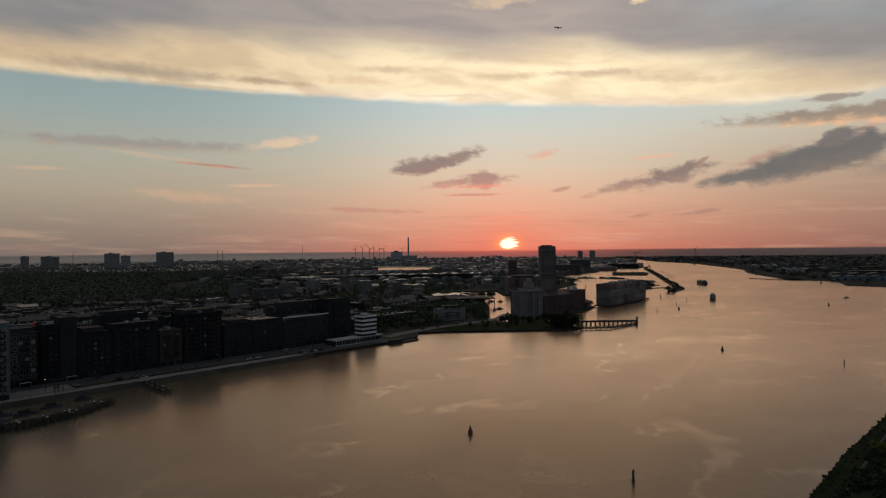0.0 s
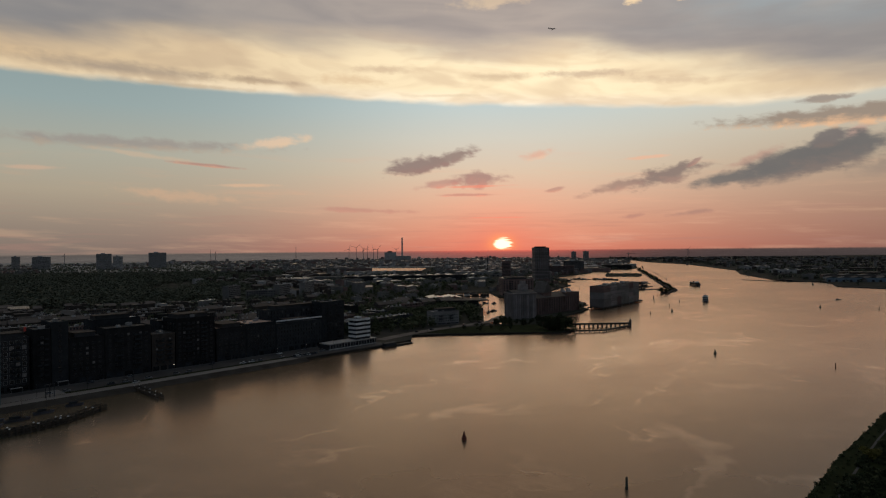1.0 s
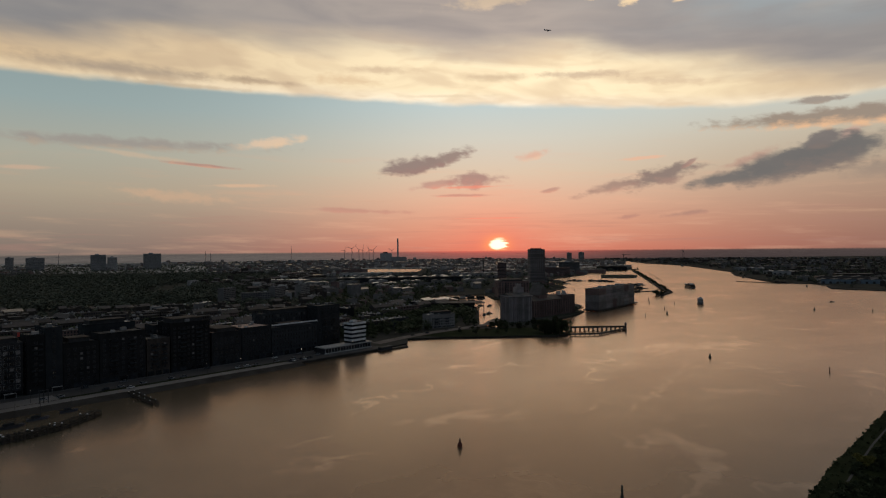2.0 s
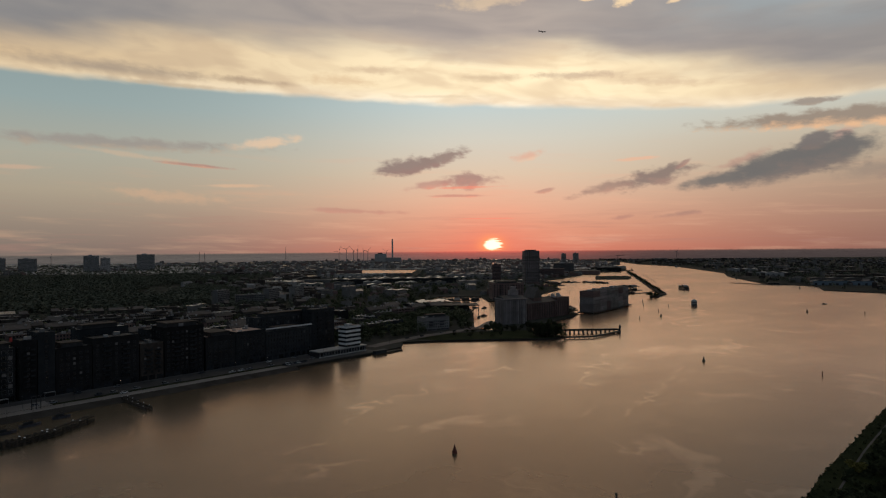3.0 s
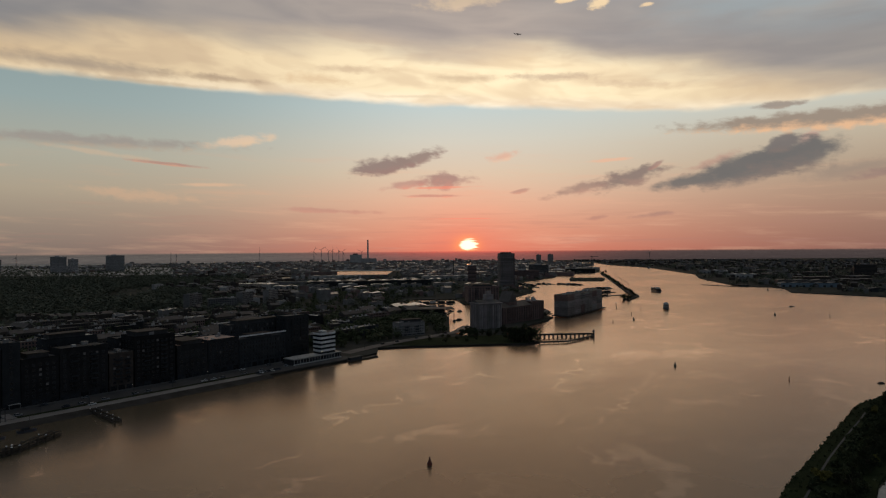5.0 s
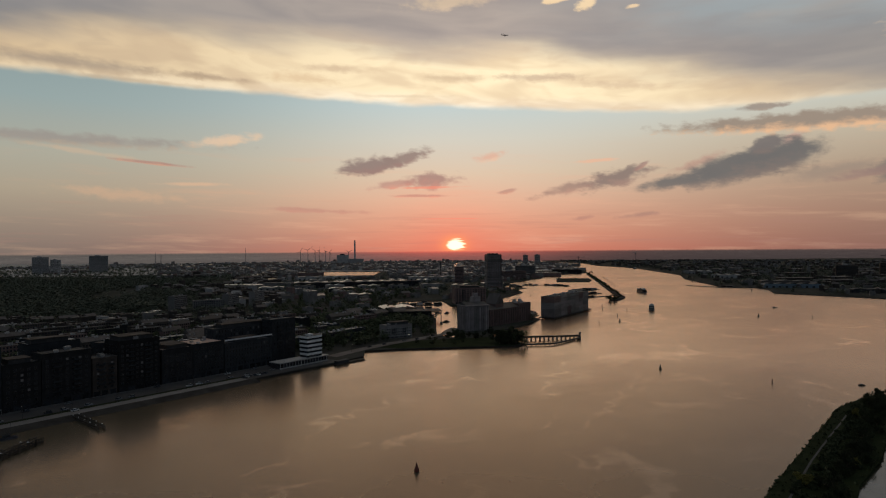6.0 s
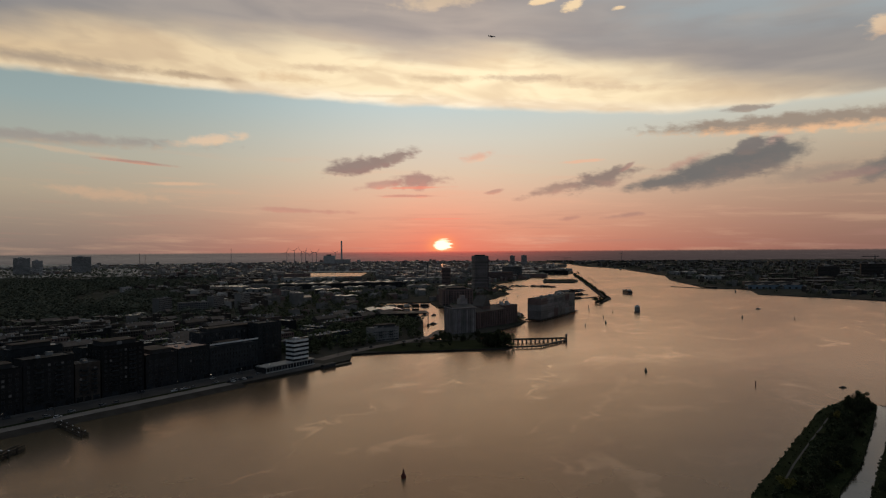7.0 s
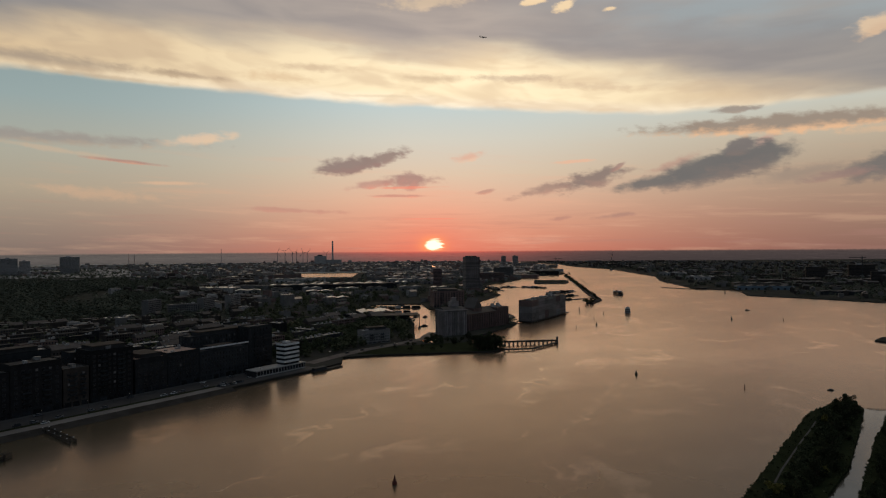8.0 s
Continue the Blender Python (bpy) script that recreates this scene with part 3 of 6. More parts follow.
s = Shape().add([(x, y, 0.012) for x, y in ((128, 182), (160, 170), (210, 222), (330, 340), (309, 352), (302, 358), (262, 318), (204, 258), (170, 226))], [tuple(range(9))])
tagged(new("water_canal", s.mesh("water_canal", M_CANAL)), "still grey canal water sheltered behind the dam", "water", kind="structure")
dam("ground_dam", STRIP1, "narrow grassy dam between river and canal")
dam("ground_shore", STRIP2, "grassy shore beside the canal")

# ---- frame of the quay: s metres along it, n metres towards the water ----
QO, QU, QN = Vector((-186, 373)), Vector((0.672, 0.741)), Vector((0.741, -0.672))
QYAW = math.degrees(math.atan2(QU.y, QU.x))


def quay(s_, n_, z=LAND_Z, turn=0.0):
    p = QO + QU * s_ + QN * n_
    return pose(p.x, p.y, z, 0, 0, QYAW + turn)


WINDOW = {}


def window_meshes(w, h, frame_mat):
    key = (round(w, 2), round(h, 2), frame_mat.name)
    if key not in WINDOW:
        f = Shape()
        t = 0.12
        f.box(-w / 2, -0.10, 0, w / 2, 0.0, t).box(-w / 2, -0.10, h - t, w / 2, 0.0, h)
        f.box(-w / 2, -0.10, t, -w / 2 + t, 0.0, h - t).box(w / 2 - t, -0.10, t, w / 2, 0.0, h - t)
        g = Shape().box(-w / 2 + t, -0.05, t, w / 2 - t, -0.01, h - t)
        WINDOW[key] = (f.mesh("window_frame", frame_mat), g.mesh("pane", M_GLASS), g.mesh("pane", M_PANE_GLOW))
    return WINDOW[key]


def windows(parent, x0, x1, z0, storeys, storey, pitch_, w, h, frame_mat, rng, face="front", lit=0.0):
    """Rows of windows, each an object with its pane, on the front or on the end wall."""
    fm, pm, lm = window_meshes(w, h, frame_mat)
    n = max(1, int((x1 - x0) / pitch_))
    gap = (x1 - x0) / n
    for k in range(storeys):
        for i in range(n):
            a = x0 + gap * (i + 0.5)
            z = z0 + k * storey
            m = pose(a, -0.003, z) if face == "front" else pose(-0.003, a, z, 0, 0, -90)
            fr = part("window", fm, None, parent, m=m)
            part("pane", lm if rng.random() < lit else pm, None, fr)


def block(name, m, w, d, h, wall, label, storey=3.1, ground=4.2, pitch_=3.6, win=(1.7, 1.7), frame_mat=None, roof=None, rng=None, lit=0.06, side=True, boxes=2, band=0.0, category="building", group="waterfront buildings"):
    """A flat-roofed city block: front at y = 0, depth behind it."""
    rng = rng or random.Random(hash((round(w, 1), round(d, 1), round(h, 1))))
    frame_mat = frame_mat or M_DARKFRAME
    b = thing(name, m, label, category, group)
    pent = w > 18 and d >= 14 and rng.random() < 0.75
    if pent:
        h -= 3.2
    part("wall", Shape().box(0, 0, -1.6, w, d, h), wall, b)
    p = Shape()
    for q in ((0, 0, w, 0.35), (0, d - 0.35, w, d), (0, 0.35, 0.35, d - 0.35), (w - 0.35, 0.35, w, d - 0.35)):
        p.box(q[0] - 0.05, q[1] - 0.05, h + 0.002, q[2] + 0.05, q[3] + 0.05, h + 0.7)
    part("parapet", p, wall, b)
    part("roof", Shape().box(0.36, 0.36, h + 0.004, w - 0.36, d - 0.36, h + 0.15), roof or M_ROOF, b)
    for _ in range(boxes):
        x, y = rng.uniform(2, max(2.1, w - 6)), rng.uniform(1.5, max(1.6, d - 5))
        part("roof_box", Shape().box(x, y, h + 0.15, x + rng.uniform(1.5, 4), y + rng.uniform(1.5, 3.5), h + rng.uniform(1.2, 3.0)), rng.choice((M_STEEL, M_CONC, M_ROOF_PALE)), b)
    if pent:
        x0, x1 = w * rng.uniform(0.08, 0.25), w * rng.uniform(0.70, 0.92)
        top = part("penthouse", Shape().box(x0, 2.2, h + 0.16, x1, d - 2.5, h + 3.0), M_DARKFRAME, b)
        part("roof_edge", Shape().box(x0 - 0.5, 1.7, h + 3.004, x1 + 0.5, d - 2.0, h + 3.35), M_BRICK2, top)
    n = max(1, int((h - ground) / storey))
    if rng.random() < 0.55:
        for k in range(1, n):
            for x in (w * 0.22, w * 0.62):
                part("balcony", Shape().box(x, -1.3, ground + k * storey + 0.1, x + min(4.5, w * 0.25), -0.12, ground + k * storey + 0.25).box(
                    x, -1.3, ground + k * storey + 0.25, x + min(4.5, w * 0.25), -1.22, ground + k * storey + 1.2), M_BRICK3, b)
    windows(b, 1.0, w - 1.0, ground + 0.6, n, storey, pitch_, *win, frame_mat, rng, lit=lit)
    if side:
        windows(b, 1.0, d - 1.0, ground + 0.6, n, storey, pitch_ * 1.25, *win, frame_mat, rng, "side", lit=lit)
    k = max(1, int(w / 5))
    for i in range(k):
        part("shop_front", Shape().box(w * (i + 0.12) / k, -0.06, 0.5, w * (i + 0.88) / k, -0.005, ground - 0.8), M_GLASS, b)
    if band:
        part("cornice", Shape().box(-0.15, -0.25, band, w + 0.15, -0.002, band + 1.1), M_WHITE, b)
    return b


# waterfront row along the road
block("corner_tower", quay(-78, -6), 16, 18, 41, M_TEAL, "tall blue-green lattice clad block beside the dock", 3.2, 4, 2.2, (1.5, 2.2), M_FRAME, M_TERRA)
block("glass_block", quay(-64, -40), 24, 18, 34, M_DARKFRAME, "dark modern block with teal glass panels", 3.3, 4, 3.0, (2.2, 2.3), M_FRAME, M_ROOF_PALE, lit=0.09)
sign = part("roof_sign", Shape().box(21.5, 1.0, 34.7, 22.8, 1.4, 37.2), M_RED, bpy.data.objects["glass_block"], "small red rooftop sign")
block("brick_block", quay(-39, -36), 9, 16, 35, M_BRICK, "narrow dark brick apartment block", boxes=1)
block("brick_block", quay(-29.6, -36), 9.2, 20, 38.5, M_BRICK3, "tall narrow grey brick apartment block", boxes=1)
block("brick_block", quay(-20, -36), 20.2, 16, 31, M_BRICK, "wide dark brick apartment block with faintly glowing panes", lit=0.09)
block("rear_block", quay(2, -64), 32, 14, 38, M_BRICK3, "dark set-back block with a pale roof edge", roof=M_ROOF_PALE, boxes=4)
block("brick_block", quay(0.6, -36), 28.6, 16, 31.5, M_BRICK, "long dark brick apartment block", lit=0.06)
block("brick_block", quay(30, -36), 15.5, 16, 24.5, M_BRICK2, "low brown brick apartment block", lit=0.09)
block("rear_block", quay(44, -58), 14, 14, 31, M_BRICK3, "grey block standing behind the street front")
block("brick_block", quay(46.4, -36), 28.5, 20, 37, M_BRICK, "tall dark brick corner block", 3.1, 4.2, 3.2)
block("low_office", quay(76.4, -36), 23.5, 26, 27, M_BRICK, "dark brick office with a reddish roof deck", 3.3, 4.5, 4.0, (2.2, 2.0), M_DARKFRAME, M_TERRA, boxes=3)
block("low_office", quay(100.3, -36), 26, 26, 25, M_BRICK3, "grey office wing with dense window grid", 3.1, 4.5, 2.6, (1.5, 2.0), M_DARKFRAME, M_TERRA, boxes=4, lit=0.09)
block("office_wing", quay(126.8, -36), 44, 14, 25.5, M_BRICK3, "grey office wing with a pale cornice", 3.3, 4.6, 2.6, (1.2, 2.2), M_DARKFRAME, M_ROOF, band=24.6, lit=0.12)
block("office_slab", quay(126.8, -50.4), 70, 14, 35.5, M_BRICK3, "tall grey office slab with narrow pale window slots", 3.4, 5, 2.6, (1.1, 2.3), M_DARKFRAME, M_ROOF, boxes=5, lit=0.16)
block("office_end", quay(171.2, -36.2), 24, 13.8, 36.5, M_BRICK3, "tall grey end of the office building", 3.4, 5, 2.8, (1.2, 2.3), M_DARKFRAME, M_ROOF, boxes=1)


def white_office():
    b = thing("white_office", quay(160, -12), "small white banded office tower on a glazed podium", "building", "waterfront buildings")
    part("podium", Shape().box(0, 0, -1.0, 50, 12, 4.6), M_DARKFRAME, b, "dark glazed podium")
    part("podium_base", Shape().box(-0.3, -0.4, -1.0, 50.3, -0.004, 1.0), M_FRAME, b)
    part("podium_roof", Shape().box(-0.6, -0.8, 4.604, 50.6, 12.4, 5.3), M_FRAME, b)
    for i in range(16):
        part("podium_window", Shape().box(1.2 + i * 3.0, -0.08, 1.3, 3.6 + i * 3.0, -0.004, 4.2), M_GLASS, b)
    for i in range(17):
        part("podium_post", Shape().box(0.5 + i * 3.0, -0.25, 1.004, 0.85 + i * 3.0, -0.09, 4.6), M_FRAME, b)
    for k in range(5):
        z = 5.3 + k * 3.5
        part("storey_glass", Shape().box(29.3, 1.3, z, 44.7, 10.7, z + 1.8), M_GLASS, b)
        part("white_band", Shape().box(29, 1, z + 1.8, 45, 11, z + 3.5), M_WHITE, b)
    part("roof", Shape().box(29.4, 1.4, 22.8, 44.6, 10.6, 23.0), M_ROOF, b)
    part("roof_box", Shape().box(32, 3, 23.0, 37, 7, 24.4), M_WHITE, b)
    return b


white_office()


# ---- the peninsula: silos, apartments in the water, tower ----
def concrete_silo():
    b = thing("concrete_silo", pose(87, 709, LAND_Z, 0, 0, 20), "weathered concrete grain silo with vertical ribs", "silo")
    w, d, h = 30, 23, 28.5
    part("wall", Shape().box(0, 0, -1, w, d, h), M_SILO, b)
    for i in range(12):
        part("rib", Shape().cone(1.2 + i * 2.5, 0.2, 0, h - 1.4, 1.1, 1.1, 12), M_SILO, b)
    for i in range(7):
        part("side_rib", Shape().box(-0.5, 0.8 + i * 3.2, 0, -0.004, 2.0 + i * 3.2, h - 1.4), M_SILO, b)
    part("cornice", Shape().box(-0.5, -0.8, h + 0.002, w + 0.7, d + 0.5, h + 1.0), M_SILO, b)
    part("roof", Shape().gable(0.5, 1, w - 0.5, d - 1, h + 1.0, h + 4.0, "x", 0.0), M_ROOF, b)
    part("head_house", Shape().box(16, 11, h + 1.0, 25, 20, h + 10), M_SILO, b)
    part("roof_box", Shape().box(18, 13, h + 10, 23, 18, h + 14), M_SILO, b)
    return b


def brick_silo():
    yaw = math.degrees(math.atan2(63, 65))
    b = thing("brick_silo", pose(121, 746, LAND_Z, 0, 0, yaw), "long dark brick silo building with steep gable", "silo")
    part("wall", Shape().box(0, 0, -1, 90, 24, 20), M_REDBRICK, b)
    for i in range(18):
        part("buttress", Shape().box(1 + i * 5, -0.5, 0, 2.2 + i * 5, -0.004, 19), M_REDBRICK, b)
    part("main_roof", Shape().gable(0, 0, 62, 24, 20.01, 25, "x"), M_TILE, b)
    part("gable_tower", Shape().box(18, 4, 20, 34, 20, 26), M_REDBRICK, b)
    part("steep_roof", Shape().gable(18, 4, 34, 20, 26.01, 39, "y", 0.6), M_TILE, b)
    part("end_block", Shape().box(62.01, 0, 20.01, 90, 24, 24), M_REDBRICK, b)
    for i in range(6):
        x = 64 + i * 4.2
        part("roof_box", Shape().box(x, 5 + (i % 3) * 4, 24, x + 2.6, 9 + (i % 3) * 4, 26 + (i * 7 % 3)), M_CONC, b)
    rng = random.Random(4)
    windows(b, 1, 89, 3.5, 5, 3.2, 5.0, 1.4, 1.7, M_DARKFRAME, rng)
    return b


def water_apartments():
    yaw = math.degrees(math.atan2(95, 73))
    b = thing("water_apartments", pose(222, 824, 0, 0, 0, yaw), "long apartment block on stilts in patchwork cladding", "building")
    w, d, z0, h = 136, 20, 2.6, 30.5
    rng = random.Random(9)
    for i in range(13):
        for y in (1.5, d - 1.5):
            part("stilt", Shape().cone(3 + i * 9.5, y, -3, z0, 0.7, 0.7, 8), M_CONC, b)
    part("deck", Shape().box(-4, -1.5, 1.2, w + 10, d + 1.5, z0), M_TIMBER, b)
    x = 0.0
    mats = (M_SILO, M_FARWALL, M_SILO, M_REDBRICK, M_FARWALL, M_TEAL, M_STEEL)
    fm, pm, lm = window_meshes(2.4, 1.6, M_DARKFRAME)
    while x < w - 1:
        step = min(rng.choice((12, 15, 18, 24)), w - x)
        z = z0
        while z < h - 1:
            up = min(rng.choice((2, 3, 4)) * 2.8, h - z)
            if up < 2.8:
                up = h - z
            if not (x > 70 and x < 96 and 12 < z < 16):
                c = part("cladding_block", Shape().box(x + 0.02, rng.uniform(0, 0.25), z + 0.02, x + step - 0.02, d - rng.uniform(0, 0.2), z + up - 0.02), rng.choice(mats[:6] if rng.random() < 0.9 else mats), b)
                for k in range(int(up / 2.8)):
                    for i in range(int(step / 3.4)):
                        part("window", fm, None, c, m=pose(x + 1.8 + i * 3.4, -0.01, z + 0.6 + k * 2.8))
            z += up
        x += step
    for k in range(9):
        for i in range(5):
            part("window", fm, None, b, m=pose(-0.02, d - 2.2 - i * 3.9, z0 + 0.7 + k * 2.9, 0, 0, -90))
    part("roof", Shape().box(0.2, 0.3, h, w - 0.2, d - 0.3, h + 0.3), M_ROOF, b)
    for i in range(7):
        x = 6 + i * 16
        part("roof_box", Shape().box(x, 6, h + 0.3, x + 4 + (i % 3), 11, h + 1.9 + (i % 2)), M_CONC, b)
    return b


def river_tower():
    b = thing("residential_tower", pose(221, 1396, LAND_Z, 0, 0, 6), "tall slender apartment tower with dark banded balconies", "building")
    w, d, h, n = 33, 27, 82, 24
    # pale wall tone on core and storeys lifts the tower as haze would
    part("core", Shape().box(1.2, 1.2, -1, w - 1.2, d - 1.2, h), M_FARWALL, b)
    st = h / n
    for k in range(n):
        z = k * st
        part("balcony_band", Shape().box(0, 0, z + 0.02, w, d, z + 1.35), M_SILO, b)
        part("storey_glass", Shape().box(0.9, 0.9, z + 1.354, w - 0.9, d - 0.9, z + st - 0.02), M_FARWALL, b)
    for i in range(7):
        part("pier", Shape().box(0.3 + i * 5, -0.25, 0, 1.0 + i * 5, -0.004, h), M_REDBRICK, b)
    part("roof", Shape().box(1.0, 1.0, h, w - 1, d - 1, h + 0.6), M_ROOF, b)
    part("corner_strip", Shape().box(w + 0.004, -0.3, 0, w + 0.6, 5.5, h), M_DARKFRAME, b)
    part("roof_box", Shape().box(5, 4, h + 0.6, w - 6, d - 5, h + 2.8), M_DARKFRAME, b)
    return b


concrete_silo()
brick_silo()
water_apartments()
river_tower()
block("rear_block", pose(112, 1062, LAND_Z, 0, 0, 3), 54, 40, 31, M_REDBRICK, "dark apartment block beside the inner basin", 3.1, 4.2, 4.5, (2.2, 1.8), group="")
block("flat_block", pose(-5, 658, LAND_Z, 0, 0, 28), 32, 14, 17, M_FARWALL, "grey five-storey block with bright window rows", 3.0, 2.5, 2.6, (1.6, 1.6), M_FRAME, M_ROOF_PALE, group="")
hall = block("dock_hall", pose(6, 838, LAND_Z, 0, 0, 3), 50, 30, 9.5, M_BRICK, "dark low hall with an overhanging flat roof beside the basin", 4.0, 3.0, 5.0, (3.0, 2.0), group="")
part("overhanging_roof", Shape().box(-3, -3, 10.3, 64, 32, 11.4), M_ROOF, hall, "wide dark roof slab")
for x in (56, 63):
    part("roof_post", Shape().box(x - 0.4, 0, -5, x + 0.4, 0.8, 10.296), M_DARKFRAME, hall)


# ---- timber in the water ----
def boom():
    """Log fender with double pile rows in front of the small dock."""
    b = thing("timber_boom", pose(0, 0, 0), "dark timber fender with double row of piles", "boom")
    pts = [Vector((-209, 264)), Vector((-197, 277)), Vector((-188, 287)), Vector((-180, 302)), Vector((-175, 329))]
    for k in range(len(pts) - 1):
        a, c = pts[k], pts[k + 1]
        nrm = Vector(((c - a).y, -(c - a).x)).normalized()
        for o, z in ((0, 1.2), (-3.0, 1.4), (0, 2.5), (-3.0, 2.7), (0, 0.3)):
            p, q = a + nrm * o, c + nrm * o
            part("rail", Shape().beam((p.x, p.y, z), (q.x, q.y, z), 0.55), M_TIMBER, b)
        for i in range(5):
            p = a.lerp(c, i / 5)
            for o in (0.5, -3.4):
                r = p + nrm * o
                pile = part("timber_post", Shape().cone(r.x, r.y, -3, 3.4, 0.55, 0.48, 8), M_TIMBER, b)
                if (i + k) % 3 == 0:
                    part("cap", Shape().cone(r.x, r.y, 3.4, 3.7, 0.55, 0.25, 8), M_WHITE, pile)
            q = p - nrm * 3.0
            part("cross_beam", Shape().beam((p.x, p.y, 1.25), (q.x, q.y, 1.25), 0.4), M_TIMBER, b)
    return b


def pier(name, a, c, width, label, tall=0.0):
    b = thing(name, pose(0, 0, 0), label, "pier")
    a, c = Vector(a), Vector(c)
    length = (c - a).length
    nrm = Vector(((c - a).y, -(c - a).x)).normalized() * width / 2
    n = max(4, int(length / 4))
    for o in (-1, 1):
        p, q = a + nrm * o, c + nrm * o
        part("beam", Shape().beam((p.x, p.y, 1.7), (q.x, q.y, 1.7), 0.5), M_TIMBER, b)
        part("beam", Shape().beam((p.x, p.y, 0.6), (q.x, q.y, 0.6), 0.4), M_TIMBER, b)
    for i in range(n + 1):
        p = a.lerp(c, i / n)
        for o in (-1, 1):
            q = p + nrm * o
            pile = part("timber_post", Shape().cone(q.x, q.y, -3, 2.4, 0.35, 0.3, 8), M_TIMBER, b)
            if i % 2 == 0:
                part("cap", Shape().cone(q.x, q.y, 2.4, 2.62, 0.38, 0.2, 8), M_WHITE, pile)
        part("cross_beam", Shape().beam((p + nrm).to_3d() + Vector((0, 0, 1.95)), (p - nrm).to_3d() + Vector((0, 0, 1.95)), 0.3), M_TIMBER, b)
    return b


boom()
pier("timber_pier", (-181, 374), (-155, 348), 3.2, "timber mooring pier reaching out from the quay")


def jetty():
    b = thing("guide_jetty", pose(0, 0, 0), "long open timber guide jetty with a light post", "jetty")
    lo = [Vector((134, 603)), Vector((163, 605)), Vector((199, 640))]
    hi = [Vector((134, 642)), Vector((199, 643))]
    for pts, tops, thick in ((lo, 1.6, 1.5), (hi, 3.4, 1.8)):
        for p, q in zip(pts, pts[1:]):
            part("rail", Shape().beam((p.x, p.y, tops), (q.x, q.y, tops), thick), M_TIMBER, b)
            k = int((q - p).length / 4.4)
            for i in range(k + 1):
                r = p.lerp(q, i / k)
                part("timber_post", Shape().cone(r.x, r.y, -3, tops + 0.5, 0.55 + 0.4 * (tops > 2), 0.55 + 0.35 * (tops > 2), 8), M_TIMBER, b)
    post = part("light_post", Shape().cone(200.5, 642.5, -3, 5.4, 1.4, 0.9, 10), M_DARKFRAME, b)
    part("lantern", Shape().cone(200.5, 642.5, 5.4, 7.6, 1.4, 0.9, 10), M_DARKFRAME, post)
    return b


jetty()


# ---- buoys, boats ----
def buoy(x, y, size, kind_, paint):
    b = thing("buoy", pose(x, y, 0), "dark steel channel buoy floating on the river", "buoy", "channel buoys")
    if kind_ == "can":
        part("float", Shape().cone(0, 0, -0.4, 1.5 * size, 1.25 * size, 1.25 * size, 14), paint, b)
        part("tower", Shape().cone(0, 0, 1.5 * size, 3.6 * size, 0.95 * size, 0.35 * size, 12), paint, b)
        part("top_mark", Shape().cone(0, 0, 3.6 * size, 4.6 * size, 0.45 * size, 0.1 * size, 10), paint, b)
    else:
        part("float", Shape().cone(0, 0, -0.4, 0.9 * size, 0.65 * size, 0.6 * size, 12), paint, b)
        part("spar", Shape().cone(0, 0, 0.9 * size, 3.6 * size, 0.5 * size, 0.38 * size, 10), paint, b)
        part("top_mark", Shape().cone(0, 0, 3.6 * size, 4.4 * size, 0.5 * size, 0.35 * size, 10), paint, b)
    return b


for row in ((11, 268, 0.86, "can", M_BUOYRED), (213, 474, 0.85, "can", M_BUOY), (268, 415, 0.72, "spar", M_BUOYRED), (64, 211, 0.95, "spar", M_BUOY),
            (508, 817, 1.0, "can", M_BUOY), (263, 763, 0.9, "spar", M_BUOY), (299, 787, 1.0, "can", M_BUOY), (319, 849, 0.9, "spar", M_BUOY),
            (331, 943, 1.0, "spar", M_BUOY), (360, 918, 0.9, "spar", M_BUOY), (855, 1693, 1.4, "can", M_BUOY), (786, 1289, 1.3, "can", M_BUOY), (814, 1284, 1.0, "spar", M_BUOY),
            (568, 791, 0.9, "spar", M_BUOY)):
    buoy(*row)


def hull(length, beam_, height, z0=-0.6, bow=0.3):
    s_ = Shape()
    ring = [(-length / 2, -beam_ * 0.42), (length * (0.5 - bow), -beam_ / 2), (length * 0.42, -beam_ * 0.28), (length / 2, 0), (length * 0.42, beam_ * 0.28),
            (length * (0.5 - bow), beam_ / 2), (-length / 2, beam_ * 0.42)]
    n = len(ring)
    v = [(x * 0.95, y * 0.86, z0) for x, y in ring] + [(x, y, height) for x, y in ring]
    return s_.add(v, [tuple(range(n - 1, -1, -1)), tuple(range(n, 2 * n))] + [(i, (i + 1) % n, n + (i + 1) % n, n + i) for i in range(n)])


